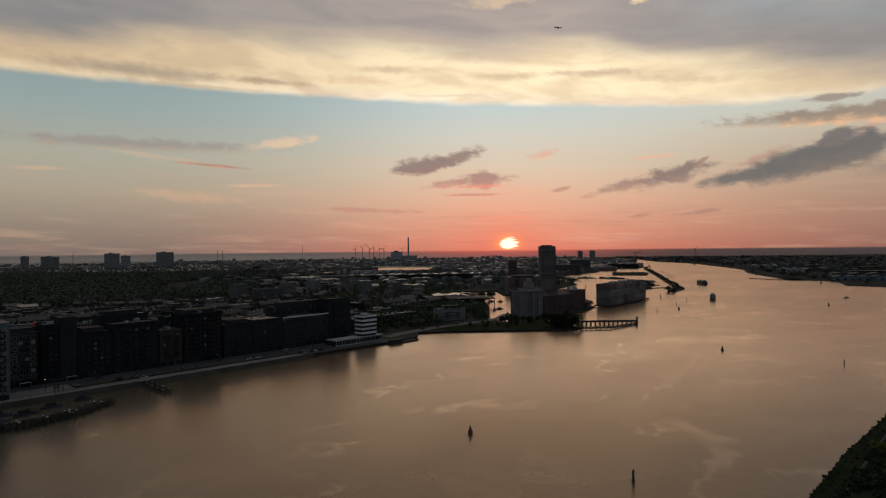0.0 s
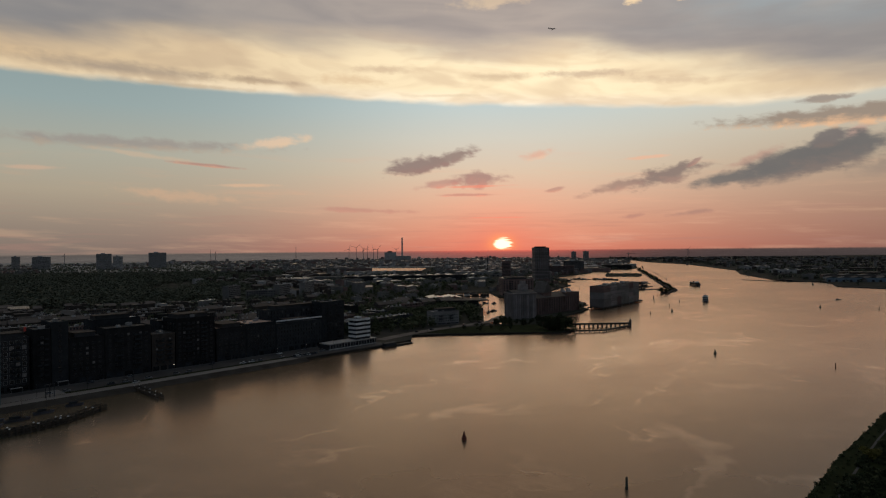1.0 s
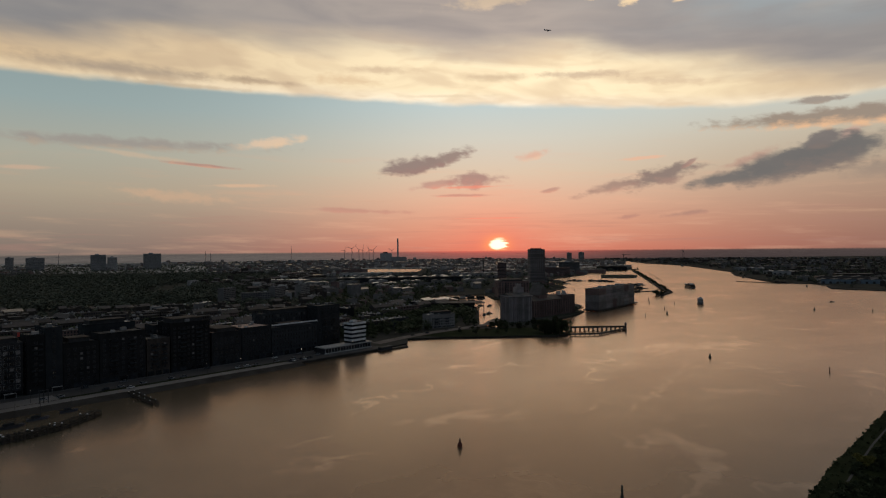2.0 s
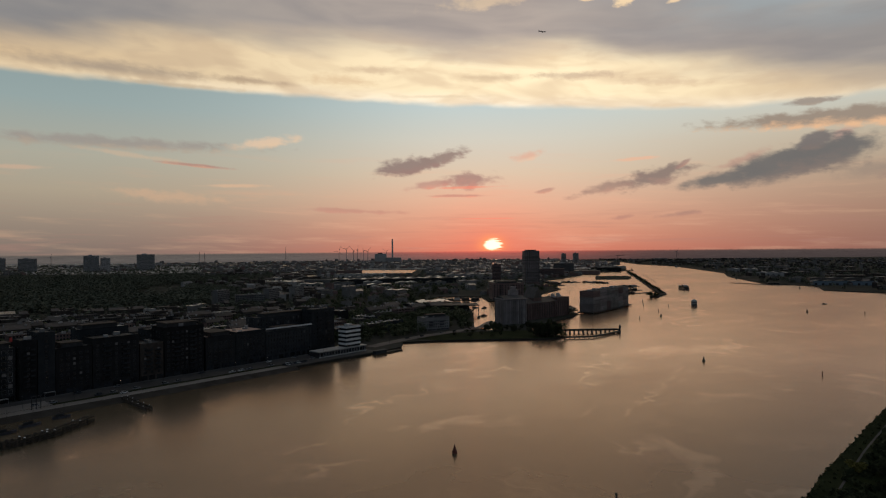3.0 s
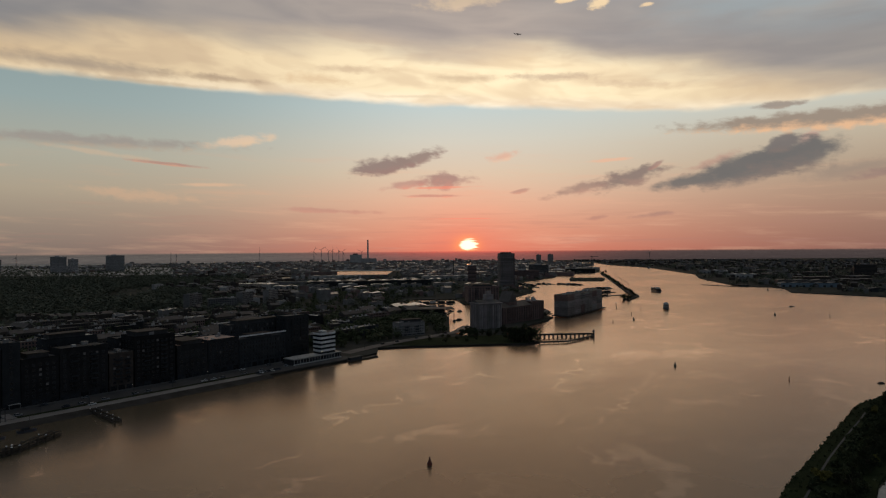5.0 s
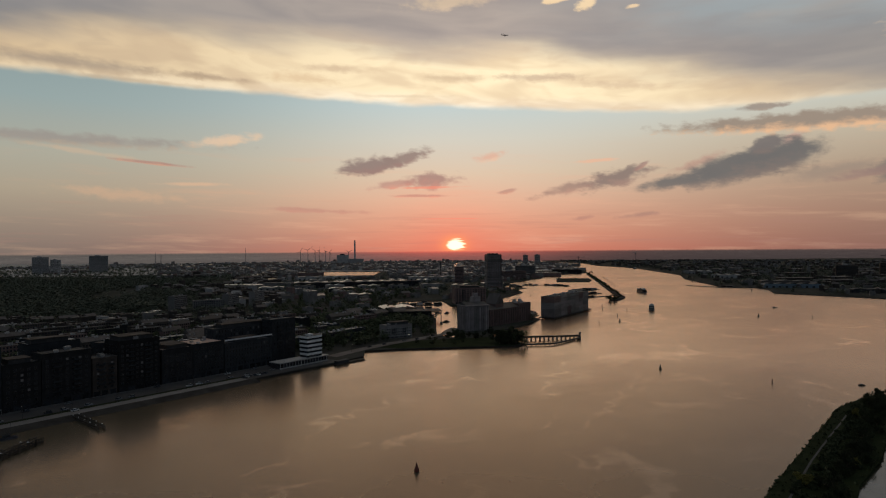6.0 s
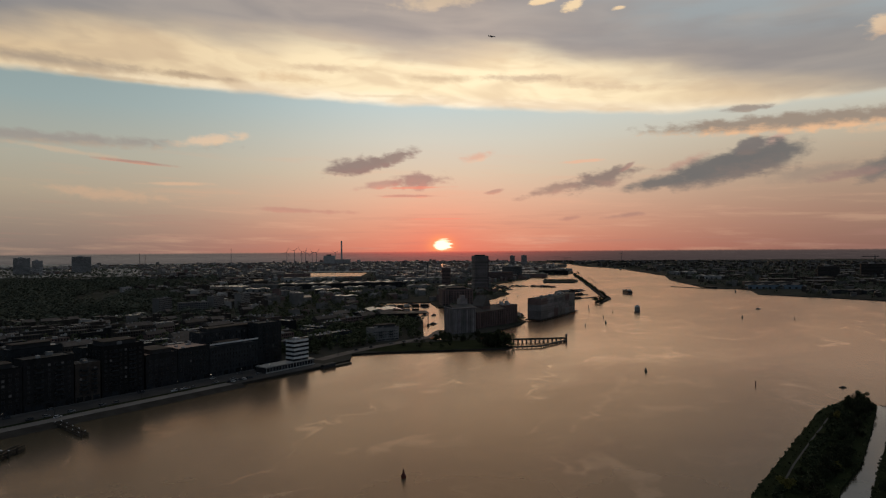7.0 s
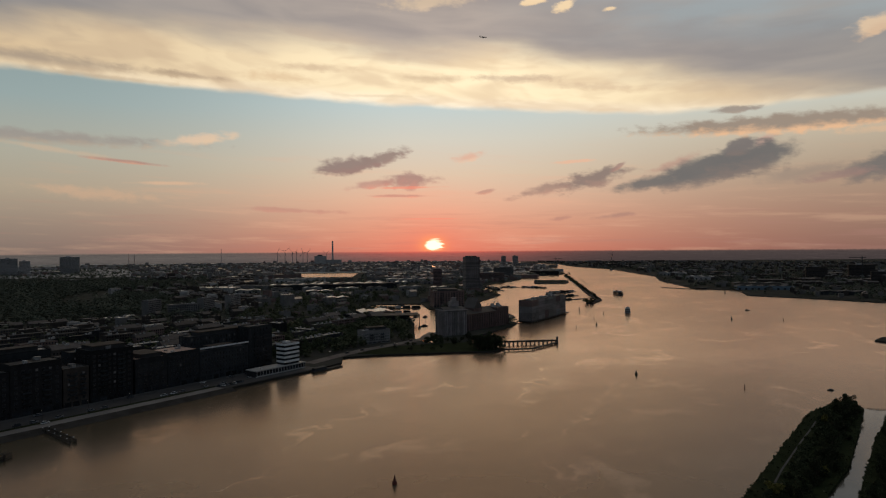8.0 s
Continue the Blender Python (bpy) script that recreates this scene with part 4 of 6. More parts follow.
def ship(name, x, y, yaw, length, beam_, decks, label, pale=M_BRICK2):
    b = thing(name, pose(x, y, 0, 0, 0, yaw), label, "boat")
    part("hull", hull(length, beam_, 2.2), M_HULL, b)
    for k in range(decks):
        a, c, z = -length * 0.45 + k * 1.2, length * (0.34 - 0.07 * k), 2.2 + k * 2.7
        part("deck_house", Shape().box(a, -beam_ * 0.44, z, c, beam_ * 0.44, z + 0.9), pale, b)
        part("window_band", Shape().box(a + 0.2, -beam_ * 0.425, z + 0.904, c - 0.2, beam_ * 0.425, z + 2.1), M_GLASS, b)
        part("deck", Shape().box(a - 0.3, -beam_ * 0.45, z + 2.104, c + 0.3, beam_ * 0.45, z + 2.69), pale, b)
    z = 2.2 + decks * 2.7
    part("wheelhouse", Shape().box(length * 0.10, -beam_ * 0.28, z, length * 0.22, beam_ * 0.28, z + 2.4), M_WHITE, b)
    part("rail", Shape().box(-length * 0.44, -beam_ * 0.46, z + 0.004, length * 0.05, -beam_ * 0.44, z + 1.0).box(-length * 0.44, beam_ * 0.44, z + 0.004, length * 0.05, beam_ * 0.46, z + 1.0), M_WHITE, b)
    part("mast", Shape().cone(length * 0.08, 0, z, z + 5, 0.15, 0.08, 6), M_STEEL, b)
    part("funnel", Shape().box(-length * 0.3, -1, z, -length * 0.24, 1, z + 2.2), M_DARKFRAME, b)
    return b


ship("passenger_ship", 540, 1290, -96, 50, 12, 2, "dark two-deck passenger ship under way on the river")
ship("river_ferry", 402, 925, -113, 30, 9, 2, "river ferry with white decks and dark hull", M_FRAME)


# ---- trees ----
def crown_mesh(name, rng, r, h, leaves, leaf, material, clumps=9):
    """A crown of many small leaf tufts round several limbs, uneven and with gaps."""
    g = np.random.default_rng(rng.randrange(10 ** 6))
    cl = g.normal(size=(clumps, 3)) * (r * 0.42, r * 0.42, h * 0.22) + (0, 0, h * 0.55)
    size = g.uniform(0.28, 0.50, clumps)[:, None] * (r, r, h * 0.5)
    pick = g.integers(0, clumps, leaves)
    d = g.normal(size=(leaves, 3))
    d /= np.linalg.norm(d, axis=1)[:, None]
    p = cl[pick] + d * size[pick] * g.uniform(0.55, 1.08, leaves)[:, None]
    a, b = g.normal(size=(leaves, 3)), g.normal(size=(leaves, 3))
    a *= (leaf * g.uniform(0.5, 1.1, leaves) / np.linalg.norm(a, axis=1))[:, None]
    b *= (leaf * g.uniform(0.5, 1.1, leaves) / np.linalg.norm(b, axis=1))[:, None]
    v = np.stack([p - a, p + b, p + a, p - b], 1).reshape(-1, 3)
    me = bpy.data.meshes.new(name)
    me.from_pydata(v.tolist(), [], np.arange(leaves * 4).reshape(-1, 4).tolist())
    me.materials.append(material)
    return me, cl


def tree_model(rng, r, h, leaves, leaf, material, label, name="tree"):
    t = thing(name, pose(0, 0, -400), label, name, name + " plants")
    me, cl = crown_mesh("crown", rng, r, h, leaves, leaf, material)
    part("crown", me, None, t)
    k = Shape().cone(0, 0, -0.5, h * 0.45, r * 0.10, r * 0.06, 7)
    for c in cl:
        k.beam((0, 0, h * 0.25), tuple(c), r * 0.06, r * 0.02)
    part("trunk", k, M_BARK, t)
    return t


def inside(x, y, ring):
    hit_, j = False, len(ring) - 1
    for i in range(len(ring)):
        (xi, yi), (xj, yj) = ring[i], ring[j]
        if (yi > y) != (yj > y) and x < (xj - xi) * (y - yi) / (yj - yi) + xi:
            hit_ = not hit_
        j = i
    return hit_


def shore(x, y, ring):
    """Distance to the ring's edge."""
    best = 1e9
    for i in range(len(ring)):
        (ax, ay), (bx, by) = ring[i], ring[(i + 1) % len(ring)]
        dx, dy = bx - ax, by - ay
        t = max(0, min(1, ((x - ax) * dx + (y - ay) * dy) / (dx * dx + dy * dy)))
        best = min(best, math.hypot(x - ax - t * dx, y - ay - t * dy))
    return best


RT = random.Random(11)
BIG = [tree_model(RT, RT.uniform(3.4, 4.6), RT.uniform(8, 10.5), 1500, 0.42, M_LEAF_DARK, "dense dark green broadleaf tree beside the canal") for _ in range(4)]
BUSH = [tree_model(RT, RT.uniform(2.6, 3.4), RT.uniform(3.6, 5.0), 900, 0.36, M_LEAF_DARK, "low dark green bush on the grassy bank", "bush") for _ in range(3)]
GOLD = tree_model(RT, 3.4, 6.0, 1300, 0.36, M_LEAFY, "small yellow-green tree on the grassy dam")
CITY = [tree_model(RT, RT.uniform(4.0, 5.5), RT.uniform(9, 13), 420, 0.85, M_LEAF, "dark green city tree between the houses") for _ in range(4)]


def plant(model, x, y, z, size=1.0, rng=RT):
    m = pose(x, y, z, 0, 0, rng.uniform(0, 360)) @ Matrix.Diagonal((size, size, size * rng.uniform(0.85, 1.15), 1))
    t = copy_thing(model, m)
    t.scale = m.to_scale()
    return t


def along(pts, step):
    out = []
    for a, b in zip(pts, pts[1:]):
        n = max(1, int(math.dist(a, b) / step))
        out += [(a[0] + (b[0] - a[0]) * i / n, a[1] + (b[1] - a[1]) * i / n) for i in range(n)]
    return out


# the dam: grass towards the river, thicket and trees towards the canal and at the tip
for x, y in along([(120, 200), (157, 236), (204, 283), (265, 342), (292, 361)], 5.0):
    plant(RT.choice(BUSH), x + RT.uniform(0.5, 2.0), y + RT.uniform(-2.0, -0.5), 0.9, RT.uniform(0.16, 0.30))
for x, y in along([(150, 190), (186, 234), (216, 260), (272, 318), (296, 344)], 5.0):
    plant(RT.choice(BIG + BUSH), x + RT.uniform(-7, -2.5), y + RT.uniform(1.5, 6), 1.1, RT.uniform(0.65, 0.95))
for x, y in ((299, 357), (301, 353), (302, 361), (294, 360), (296, 350), (290, 342), (283, 346), (289, 336), (277, 331), (281, 338), (268, 322), (256, 312), (240, 294), (226, 278), (212, 266)):
    plant(RT.choice(BIG), x, y, 1.0, RT.uniform(0.55, 0.82))
low_growth = []
for _ in range(210):
    k = RT.random()
    i = min(3, int(k * 4))
    (ax, ay), (bx, by) = [(122, 178), (172, 226), (212, 264), (258, 310), (294, 348)][i:i + 2]
    f_ = k * 4 - i
    o = RT.uniform(0, 13)
    low_growth.append((ax + (bx - ax) * f_ - o * 0.7, ay + (by - ay) * f_ + o * 0.7, 0.9))
for x, y, k in ((257, 323, 0.8), (196, 249, 1.05), (164, 233, 1.0)):
    plant(GOLD, x, y, 1.2, k)
for x, y in along([(165, 186), (198, 224), (258, 283), (312, 334), (420, 432)], 3.8):
    plant(RT.choice(BIG[:2] + BUSH), x + RT.uniform(2, 8), y - RT.uniform(0, 5), 1.2, RT.uniform(0.6, 0.95))
for x, y in along([(546, 592), (560, 604), (600, 612), (680, 625), (780, 640)], 5):
    plant(RT.choice(BUSH), x + RT.uniform(2, 8), y - RT.uniform(2, 9), LAND_Z - 0.3, RT.uniform(0.8, 1.3))

path = Shape()
trail = [(128, 198), (157, 229), (185, 258.5), (218, 291), (241, 313), (262, 334)]
for a, b in zip(trail, trail[1:]):
    n = Vector((b[1] - a[1], a[0] - b[0])).normalized() * 0.45
    path.add([(a[0] - n.x, a[1] - n.y, 1.46), (a[0] + n.x, a[1] + n.y, 1.46), (b[0] + n.x, b[1] + n.y, 1.46), (b[0] - n.x, b[1] - n.y, 1.46)], [(3, 2, 1, 0)])
tagged(new("pavement_path", path.mesh("pavement_path", M_ASPHALT)), "grey gravel path along the dam", "path", kind="structure")

# grass point with its thicket beside the jetty
point = Shape().prism([(-10, 602), (8, 594.5), (62, 596), (119, 598), (133, 609), (122, 628), (104, 655), (76, 652), (20, 640)], LAND_Z, LAND_Z + 0.25)
tagged(new("ground_point", point.mesh("ground_point", M_GRASS)), "dark rough grass on the river point", "grass", kind="structure")
for _ in range(16):
    plant(RT.choice(BIG), 121 + RT.uniform(-14, 9), 612 + RT.uniform(-8, 12), LAND_Z, RT.uniform(1.15, 1.6))
for _ in range(16):
    plant(RT.choice(BUSH), 90 + RT.uniform(-40, 22), 660 + RT.uniform(-16, 30), LAND_Z, RT.uniform(0.9, 1.5))
for _ in range(8):
    plant(RT.choice(BUSH), RT.uniform(25, 75), RT.uniform(605, 650), LAND_Z, RT.uniform(0.5, 0.9))

M_PROM = mat("pale_promenade_slabs", (0.15, 0.142, 0.138), (0.23, 0.218, 0.21), 0.05, 0.7, 0.7, vary=0.05)
# ---- quay: slope, promenade, verge, road ----


def strip(name, s0, s1, n0, n1, z0, z1, material, label, category):
    p = [QO + QU * a + QN * b for a, b in ((s0, n0), (s1, n0), (s1, n1), (s0, n1))]
    zz = (z0, z0, z1, z1)
    s_ = Shape().add([(q.x, q.y, z) for q, z in zip(p, zz)] + [(q.x, q.y, -1) for q in p],
                     [(0, 3, 2, 1), (0, 1, 5, 4), (1, 2, 6, 5), (2, 3, 7, 6), (3, 0, 4, 7)])
    me = s_.mesh(name, material)
    return tagged(new(name, me), label, category, kind="structure")


strip("quay_slope", -190, 128, 7.5, 0.0, 0.0, LAND_Z + 0.35, M_QUAY, "dark stone slope at the foot of the quay", "slope")
strip("pavement_promenade", -190, 122, 0.0, -9.0, LAND_Z + 0.35, LAND_Z + 0.35, M_PROM, "pale paved promenade along the quay", "pavement")
strip("pavement_plaza", -76, -30, -9.1, -24.0, LAND_Z + 0.47, LAND_Z + 0.47, M_PROM, "pale paved square beside the promenade", "pavement")
strip("verge", -190, 128, -9.0, -12.5, LAND_Z + 0.45, LAND_Z + 0.45, M_GRASS, "dark grass verge beside the road", "verge")
strip("road_quay", -190, 215, -12.5, -31.0, LAND_Z + 0.25, LAND_Z + 0.25, M_ASPHALT, "dark asphalt road along the waterfront", "road")
strip("pavement_front", -190, 200, -31.0, -35.9, LAND_Z + 0.37, LAND_Z + 0.37, M_ASPHALT, "paved footway before the buildings", "pavement")
strip("pavement_dock", 122, 215, -0.5, -12.1, LAND_Z + 0.3, LAND_Z + 0.3, M_ASPHALT, "dark paved apron of the white office", "pavement")

road = Shape()
bend = [(-52, 556), (-28, 592), (-4, 622), (30, 655), (62, 690), (70, 720), (78, 740)]
for a, b in zip(bend, bend[1:]):
    n = Vector((b[1] - a[1], a[0] - b[0])).normalized() * 6
    road.add([(a[0] - n.x, a[1] - n.y, LAND_Z + 0.3), (a[0] + n.x, a[1] + n.y, LAND_Z + 0.3), (b[0] + n.x, b[1] + n.y, LAND_Z + 0.3), (b[0] - n.x, b[1] - n.y, LAND_Z + 0.3)], [(3, 2, 1, 0)])
tagged(new("road_bend", road.mesh("road_bend", M_PAVE)), "brown paved road bending round the dock hall", "road", kind="structure")


def car(m, paint, label):
    b = thing("car", m, label, "car", "parked cars")
    part("body", Shape().prism([(-2.2, -0.88), (2.15, -0.88), (2.25, -0.5), (2.25, 0.5), (2.15, 0.88), (-2.2, 0.88)], 0.3, 0.85, 0.97), paint, b)
    part("cabin", Shape().prism([(-1.9, -0.8), (0.9, -0.8), (0.9, 0.8), (-1.9, 0.8)], 0.85, 1.45, 0.82), M_GLASS, b)
    part("roof", Shape().box(-1.45, -0.6, 1.455, 0.5, 0.6, 1.5), paint, b)
    for x in (-1.35, 1.35):
        for y in (-0.8, 0.8):
            w = Shape()
            w.add([(x + 0.32 * math.cos(k * 0.785), y + o, 0.32 + 0.32 * math.sin(k * 0.785)) for o in (-0.1, 0.1) for k in range(8)],
                  [tuple(range(7, -1, -1)), tuple(range(8, 16))] + [(k, (k + 1) % 8, 8 + (k + 1) % 8, 8 + k) for k in range(8)])
            part("wheel", w, M_DARKFRAME, b)
    return b


M_CARW = mat("white_car_paint", (0.6, 0.6, 0.6), (0.7, 0.7, 0.7), 0.5, 0.25, 3.0, vary=0.1)
M_CARD = mat("dark_car_paint", (0.04, 0.045, 0.055), (0.07, 0.07, 0.08), 0.5, 0.25, 3.0)
cars = [car(pose(0, 0, -420), M_CARW, "white car parked along the waterfront road"), car(pose(0, 0, -420), M_CARD, "dark car parked along the waterfront road"),
        car(pose(0, 0, -420), M_STEEL, "silver car parked along the waterfront road")]
RC = random.Random(21)
for s_ in range(-60, 205, 8):
    if RC.random() < 0.72:
        copy_thing(RC.choice(cars), quay(s_ + RC.uniform(-1.5, 1.5), RC.choice((-15.0, -29.6)), LAND_Z + 0.26, RC.choice((0, 180))))
for k in range(7):
    copy_thing(RC.choice(cars), quay(124 + k * 3.2, -8.2, LAND_Z + 0.31, 90 + RC.uniform(-4, 4)))
copy_thing(cars[0], quay(8, -7.6, LAND_Z + 0.36, 2))
for x, y in ((-20, 603), (-6, 618), (14, 640), (28, 652), (46, 672)):
    copy_thing(RC.choice(cars), pose(x, y, LAND_Z + 0.31, 0, 0, 45))


def street_lamp():
    b = thing("street_lamp", pose(0, 0, -430), "slim dark street lamp with a small glowing head", "lamp", "street lamps")
    part("pole", Shape().cone(0, 0, 0, 7.0, 0.12, 0.08, 8), M_DARKFRAME, b)
    part("arm", Shape().beam((0, 0, 6.9), (0.9, 0, 7.1), 0.09), M_DARKFRAME, b)
    h = part("head", Shape().box(0.6, -0.16, 7.02, 1.25, 0.16, 7.16), M_DARKFRAME, b)
    part("bulb", Shape().box(0.7, -0.12, 6.93, 1.15, 0.12, 7.016), M_LITW, h)
    return b


lamp = street_lamp()
for s_ in range(-70, 215, 26):
    copy_thing(lamp, quay(s_, -11.6, LAND_Z + 0.45, 90))
for x, y in ((-36, 577), (-10, 606), (18, 640), (50, 672)):
    copy_thing(lamp, pose(x, y, LAND_Z, 0, 0, 10))
for model in (*cars, lamp):
    for o in (*model.children_recursive, model):
        bpy.data.objects.remove(o)

for s_ in (-51, -27):
    k = thing("bus_shelter", quay(s_, -33.5, LAND_Z + 0.37), "low pale glazed shelter beside the promenade", "shelter", "shelters")
    part("roof", Shape().box(0, 0, 2.5, 6, 2.2, 2.7), M_FRAME, k)
    part("back", Shape().box(0.1, 2.0, 0, 5.9, 2.1, 2.496), M_GLASS, k)
    for x in (0.1, 5.8):
        part("post", Shape().box(x, 0.1, 0, x + 0.12, 0.22, 2.496), M_FRAME, k)


# ---- boats in the dock ----
def yacht(x, y, yaw, length, masts):
    b = thing("sailing_boat", pose(x, y, 0, 0, 0, yaw), "moored sailing boat with bare masts", "boat", "moored boats")
    part("hull", hull(length, length * 0.27, 1.3), M_HULL, b)
    part("deck", Shape().box(-length * 0.42, -length * 0.1, 1.304, length * 0.25, length * 0.1, 1.5), M_TIMBER, b)
    part("cabin", Shape().prism([(-length * 0.3, -length * 0.08), (length * 0.1, -length * 0.08), (length * 0.1, length * 0.08), (-length * 0.3, length * 0.08)], 1.5, 2.5, 0.9), M_BRICK3, b)
    for k in range(masts):
        xm = length * (0.12 - 0.32 * k)
        part("mast", Shape().cone(xm, 0, 1.3, 1.3 + length * 0.85, 0.12, 0.07, 8), M_DARKFRAME, b)
        part("boom", Shape().beam((xm, 0, 3.2), (xm - length * 0.28, 0, 3.2), 0.16), M_DARKFRAME, b)
    return b


yacht(-213, 290, 60, 20, 2)
yacht(-207, 307, 50, 12, 1)
yacht(-218, 303, 52, 13, 1)
yacht(-203, 321, 48, 10, 1)
yacht(-196, 336, 40, 9, 1)
yacht(-229, 288, 50, 15, 1)
RY = random.Random(8)
for x, y in ((66, 800), (74, 815), (60, 905), (72, 930), (84, 925), (50, 960), (66, 1010), (40, 1040), (80, 1050), (60, 1120), (30, 1095), (345, 1590), (372, 1585), (420, 1560), (440, 1360), (455, 1372), (410, 1262), (225, 880), (214, 925)):
    yacht(x, y, RY.uniform(0, 360), RY.uniform(9, 15), 1)


def pontoon(a, c, width, label, huts, rng, name="pontoon"):
    a, c = Vector(a), Vector(c)
    d = c - a
    b = thing(name, pose(a.x, a.y, 0, 0, 0, math.degrees(math.atan2(d.y, d.x))), label, "pontoon", "harbour pontoons")
    part("deck", Shape().box(0, -width / 2, -0.4, d.length, width / 2, 1.1), M_TIMBER, b)
    x = 1.0
    for _ in range(huts):
        w = rng.uniform(6, 14)
        if x + w > d.length - 1:
            break
        h = rng.uniform(2.6, 5.0)
        part("cabin", Shape().box(x, -width * 0.4, 1.104, x + w, width * 0.4, h), rng.choice((M_BRICK3, M_TIMBER, M_CONC, M_BRICK)), b)
        part("cabin_roof", Shape().box(x - 0.3, -width * 0.42, h + 0.004, x + w + 0.3, width * 0.42, h + 0.35), M_ROOF, b)
        x += w + rng.uniform(1, 6)
    return b


RP = random.Random(5)
for a, c, w, n in (((311, 1560), (319, 1470), 18, 5), ((300, 1640), (335, 1560), 14, 5), ((352, 1611), (398, 1600), 10, 4), ((405, 1598), (453, 1545), 14, 5), ((413, 1380), (482, 1408), 12, 6),
                   ((395, 1340), (440, 1370), 10, 4), ((388, 1249), (446, 1286), 9, 5), ((381, 1177), (437, 1210), 6, 2), ((196, 860), (214, 905), 8, 3), ((30, 905), (62, 880), 7, 3), ((24, 990), (75, 985), 8, 4), ((15, 1065), (90, 1075), 9, 6)):
    pontoon(a, c, w, "dark timber pontoon with moored cabins", n, RP)
isle = Shape().prism([(527, 1932), (627, 1912), (600, 1800), (566, 1723), (476, 1745), (500, 1840)], -1, 2.2, 0.94)
tagged(new("ground_isle", isle.mesh("ground_isle", M_LAND)), "low flat island in the harbour", "island", kind="structure")
spit = Shape()
line = [(735, 2250), (715, 2177), (630, 1850), (547, 1540), (490, 1330), (446, 1162), (400, 1090)]
for a, b in zip(line, line[1:]):
    n = Vector((b[1] - a[1], a[0] - b[0])).normalized() * 7
    spit.prism([(a[0] - n.x, a[1] - n.y), (b[0] - n.x, b[1] - n.y), (b[0] + n.x, b[1] + n.y), (a[0] + n.x, a[1] + n.y)], -1, 2.4, 0.9)
tagged(new("ground_spit", spit.mesh("ground_spit", M_QUAY)), "long dark breakwater spit", "breakwater", kind="structure")
for x, y in along(line, 12):
    plant(RT.choice(BUSH), x + RT.uniform(-4, 4), y, 1.9, RT.uniform(0.5, 0.95))
for x, y in ((395, 1088), (404, 1092), (410, 1100), (398, 1098), (736, 2240), (725, 2215), (742, 2230), (716, 2190)):
    plant(RT.choice(BIG), x, y, 1.9, RT.uniform(0.7, 1.2))
floats = thing("float_line", pose(309, 350, 0, 0, 0, -25), "double line of small dark floats off the dam", "floats")
for i in range(7):
    for k in range(2):
        part("float", Shape().cone(i * 1.5, k * 3.2 + 0.5 * math.sin(i * 1.7), -0.2, 0.35, 0.26, 0.2, 8), M_TIMBER, floats)
for k in range(2):
    part("tie_beam", Shape().beam((0, k * 3.2, 0.25), (9, k * 3.2, 0.1), 0.07), M_TIMBER, floats)
raft = thing("moored_raft", pose(324, 401, 0, 0, 0, 8) @ Matrix.Scale(0.7, 4), "small dark raft floating near the dam", "raft")
part("deck", Shape().prism([(-3, -1.6), (2.5, -1.8), (3.4, 0), (2.5, 1.8), (-3, 1.6)], -0.3, 0.8, 0.95), M_TIMBER, raft)
part("cabin", Shape().box(-1.5, -1, 0.804, 1, 1, 1.6), M_DARKFRAME, raft)
barge = thing("small_boat", pose(606, 930, 0, 0, 0, 20), "small dark open boat on the river", "boat")
part("hull", hull(11, 3, 0.9), M_HULL, barge)
part("cabin", Shape().box(-4, -0.9, 0.904, -1, 0.9, 2.0), M_DARKFRAME, barge)


# ---- the town behind the waterfront ----
def terrace(rng, w, d, h, wall, pitched, label):
    b = thing("terrace", pose(0, 0, -450), label, "house", "town houses")
    part("wall", Shape().box(0, 0, -1, w, d, h), wall, b)
    if pitched:
        part("roof", Shape().gable(0, 0, w, d, h + 0.004, h + 4.0, "x"), M_TILE, b)
    else:
        p = Shape()
        for q in ((0, 0, w, 0.3), (0, d - 0.3, w, d), (0, 0.3, 0.3, d - 0.3), (w - 0.3, 0.3, w, d - 0.3)):
            p.box(*q[:2], h + 0.002, *q[2:], h + 0.55)
        part("parapet", p, M_FRAME if rng.random() < 0.2 else wall, b)
        part("roof", Shape().box(0.31, 0.31, h + 0.004, w - 0.31, d - 0.31, h + 0.12), M_ROOF_PALE if rng.random() < 0.35 else M_ROOF, b)
    c = Shape()
    for i in range(max(2, int(w / 7))):
        x = rng.uniform(0.5, w - 2)
        c.box(x, d * 0.35, h + 0.1, x + rng.uniform(0.8, 2.2), d * 0.35 + rng.uniform(0.8, 2.5), h + rng.uniform(1.4, 2.6) + (2.6 if pitched else 0))
    tagged(part("roof_clutter", c, M_CONC, b), kind="stuff")
    g = Shape()
    for k in range(int(h / 3)):
        for i in range(int(w / 2.7)):
            g.box(0.8 + i * 2.7, -0.06, 0.9 + k * 3, 2.2 + i * 2.7, -0.004, 2.6 + k * 3)
        for i in range(int(d / 3.2)):
            g.box(w + 0.004, 0.8 + i * 3.2, 0.9 + k * 3, w + 0.06, 2.1 + i * 3.2, 2.6 + k * 3)
    tagged(part("window_grid", g, M_GLASS, b), kind="stuff")
    return b


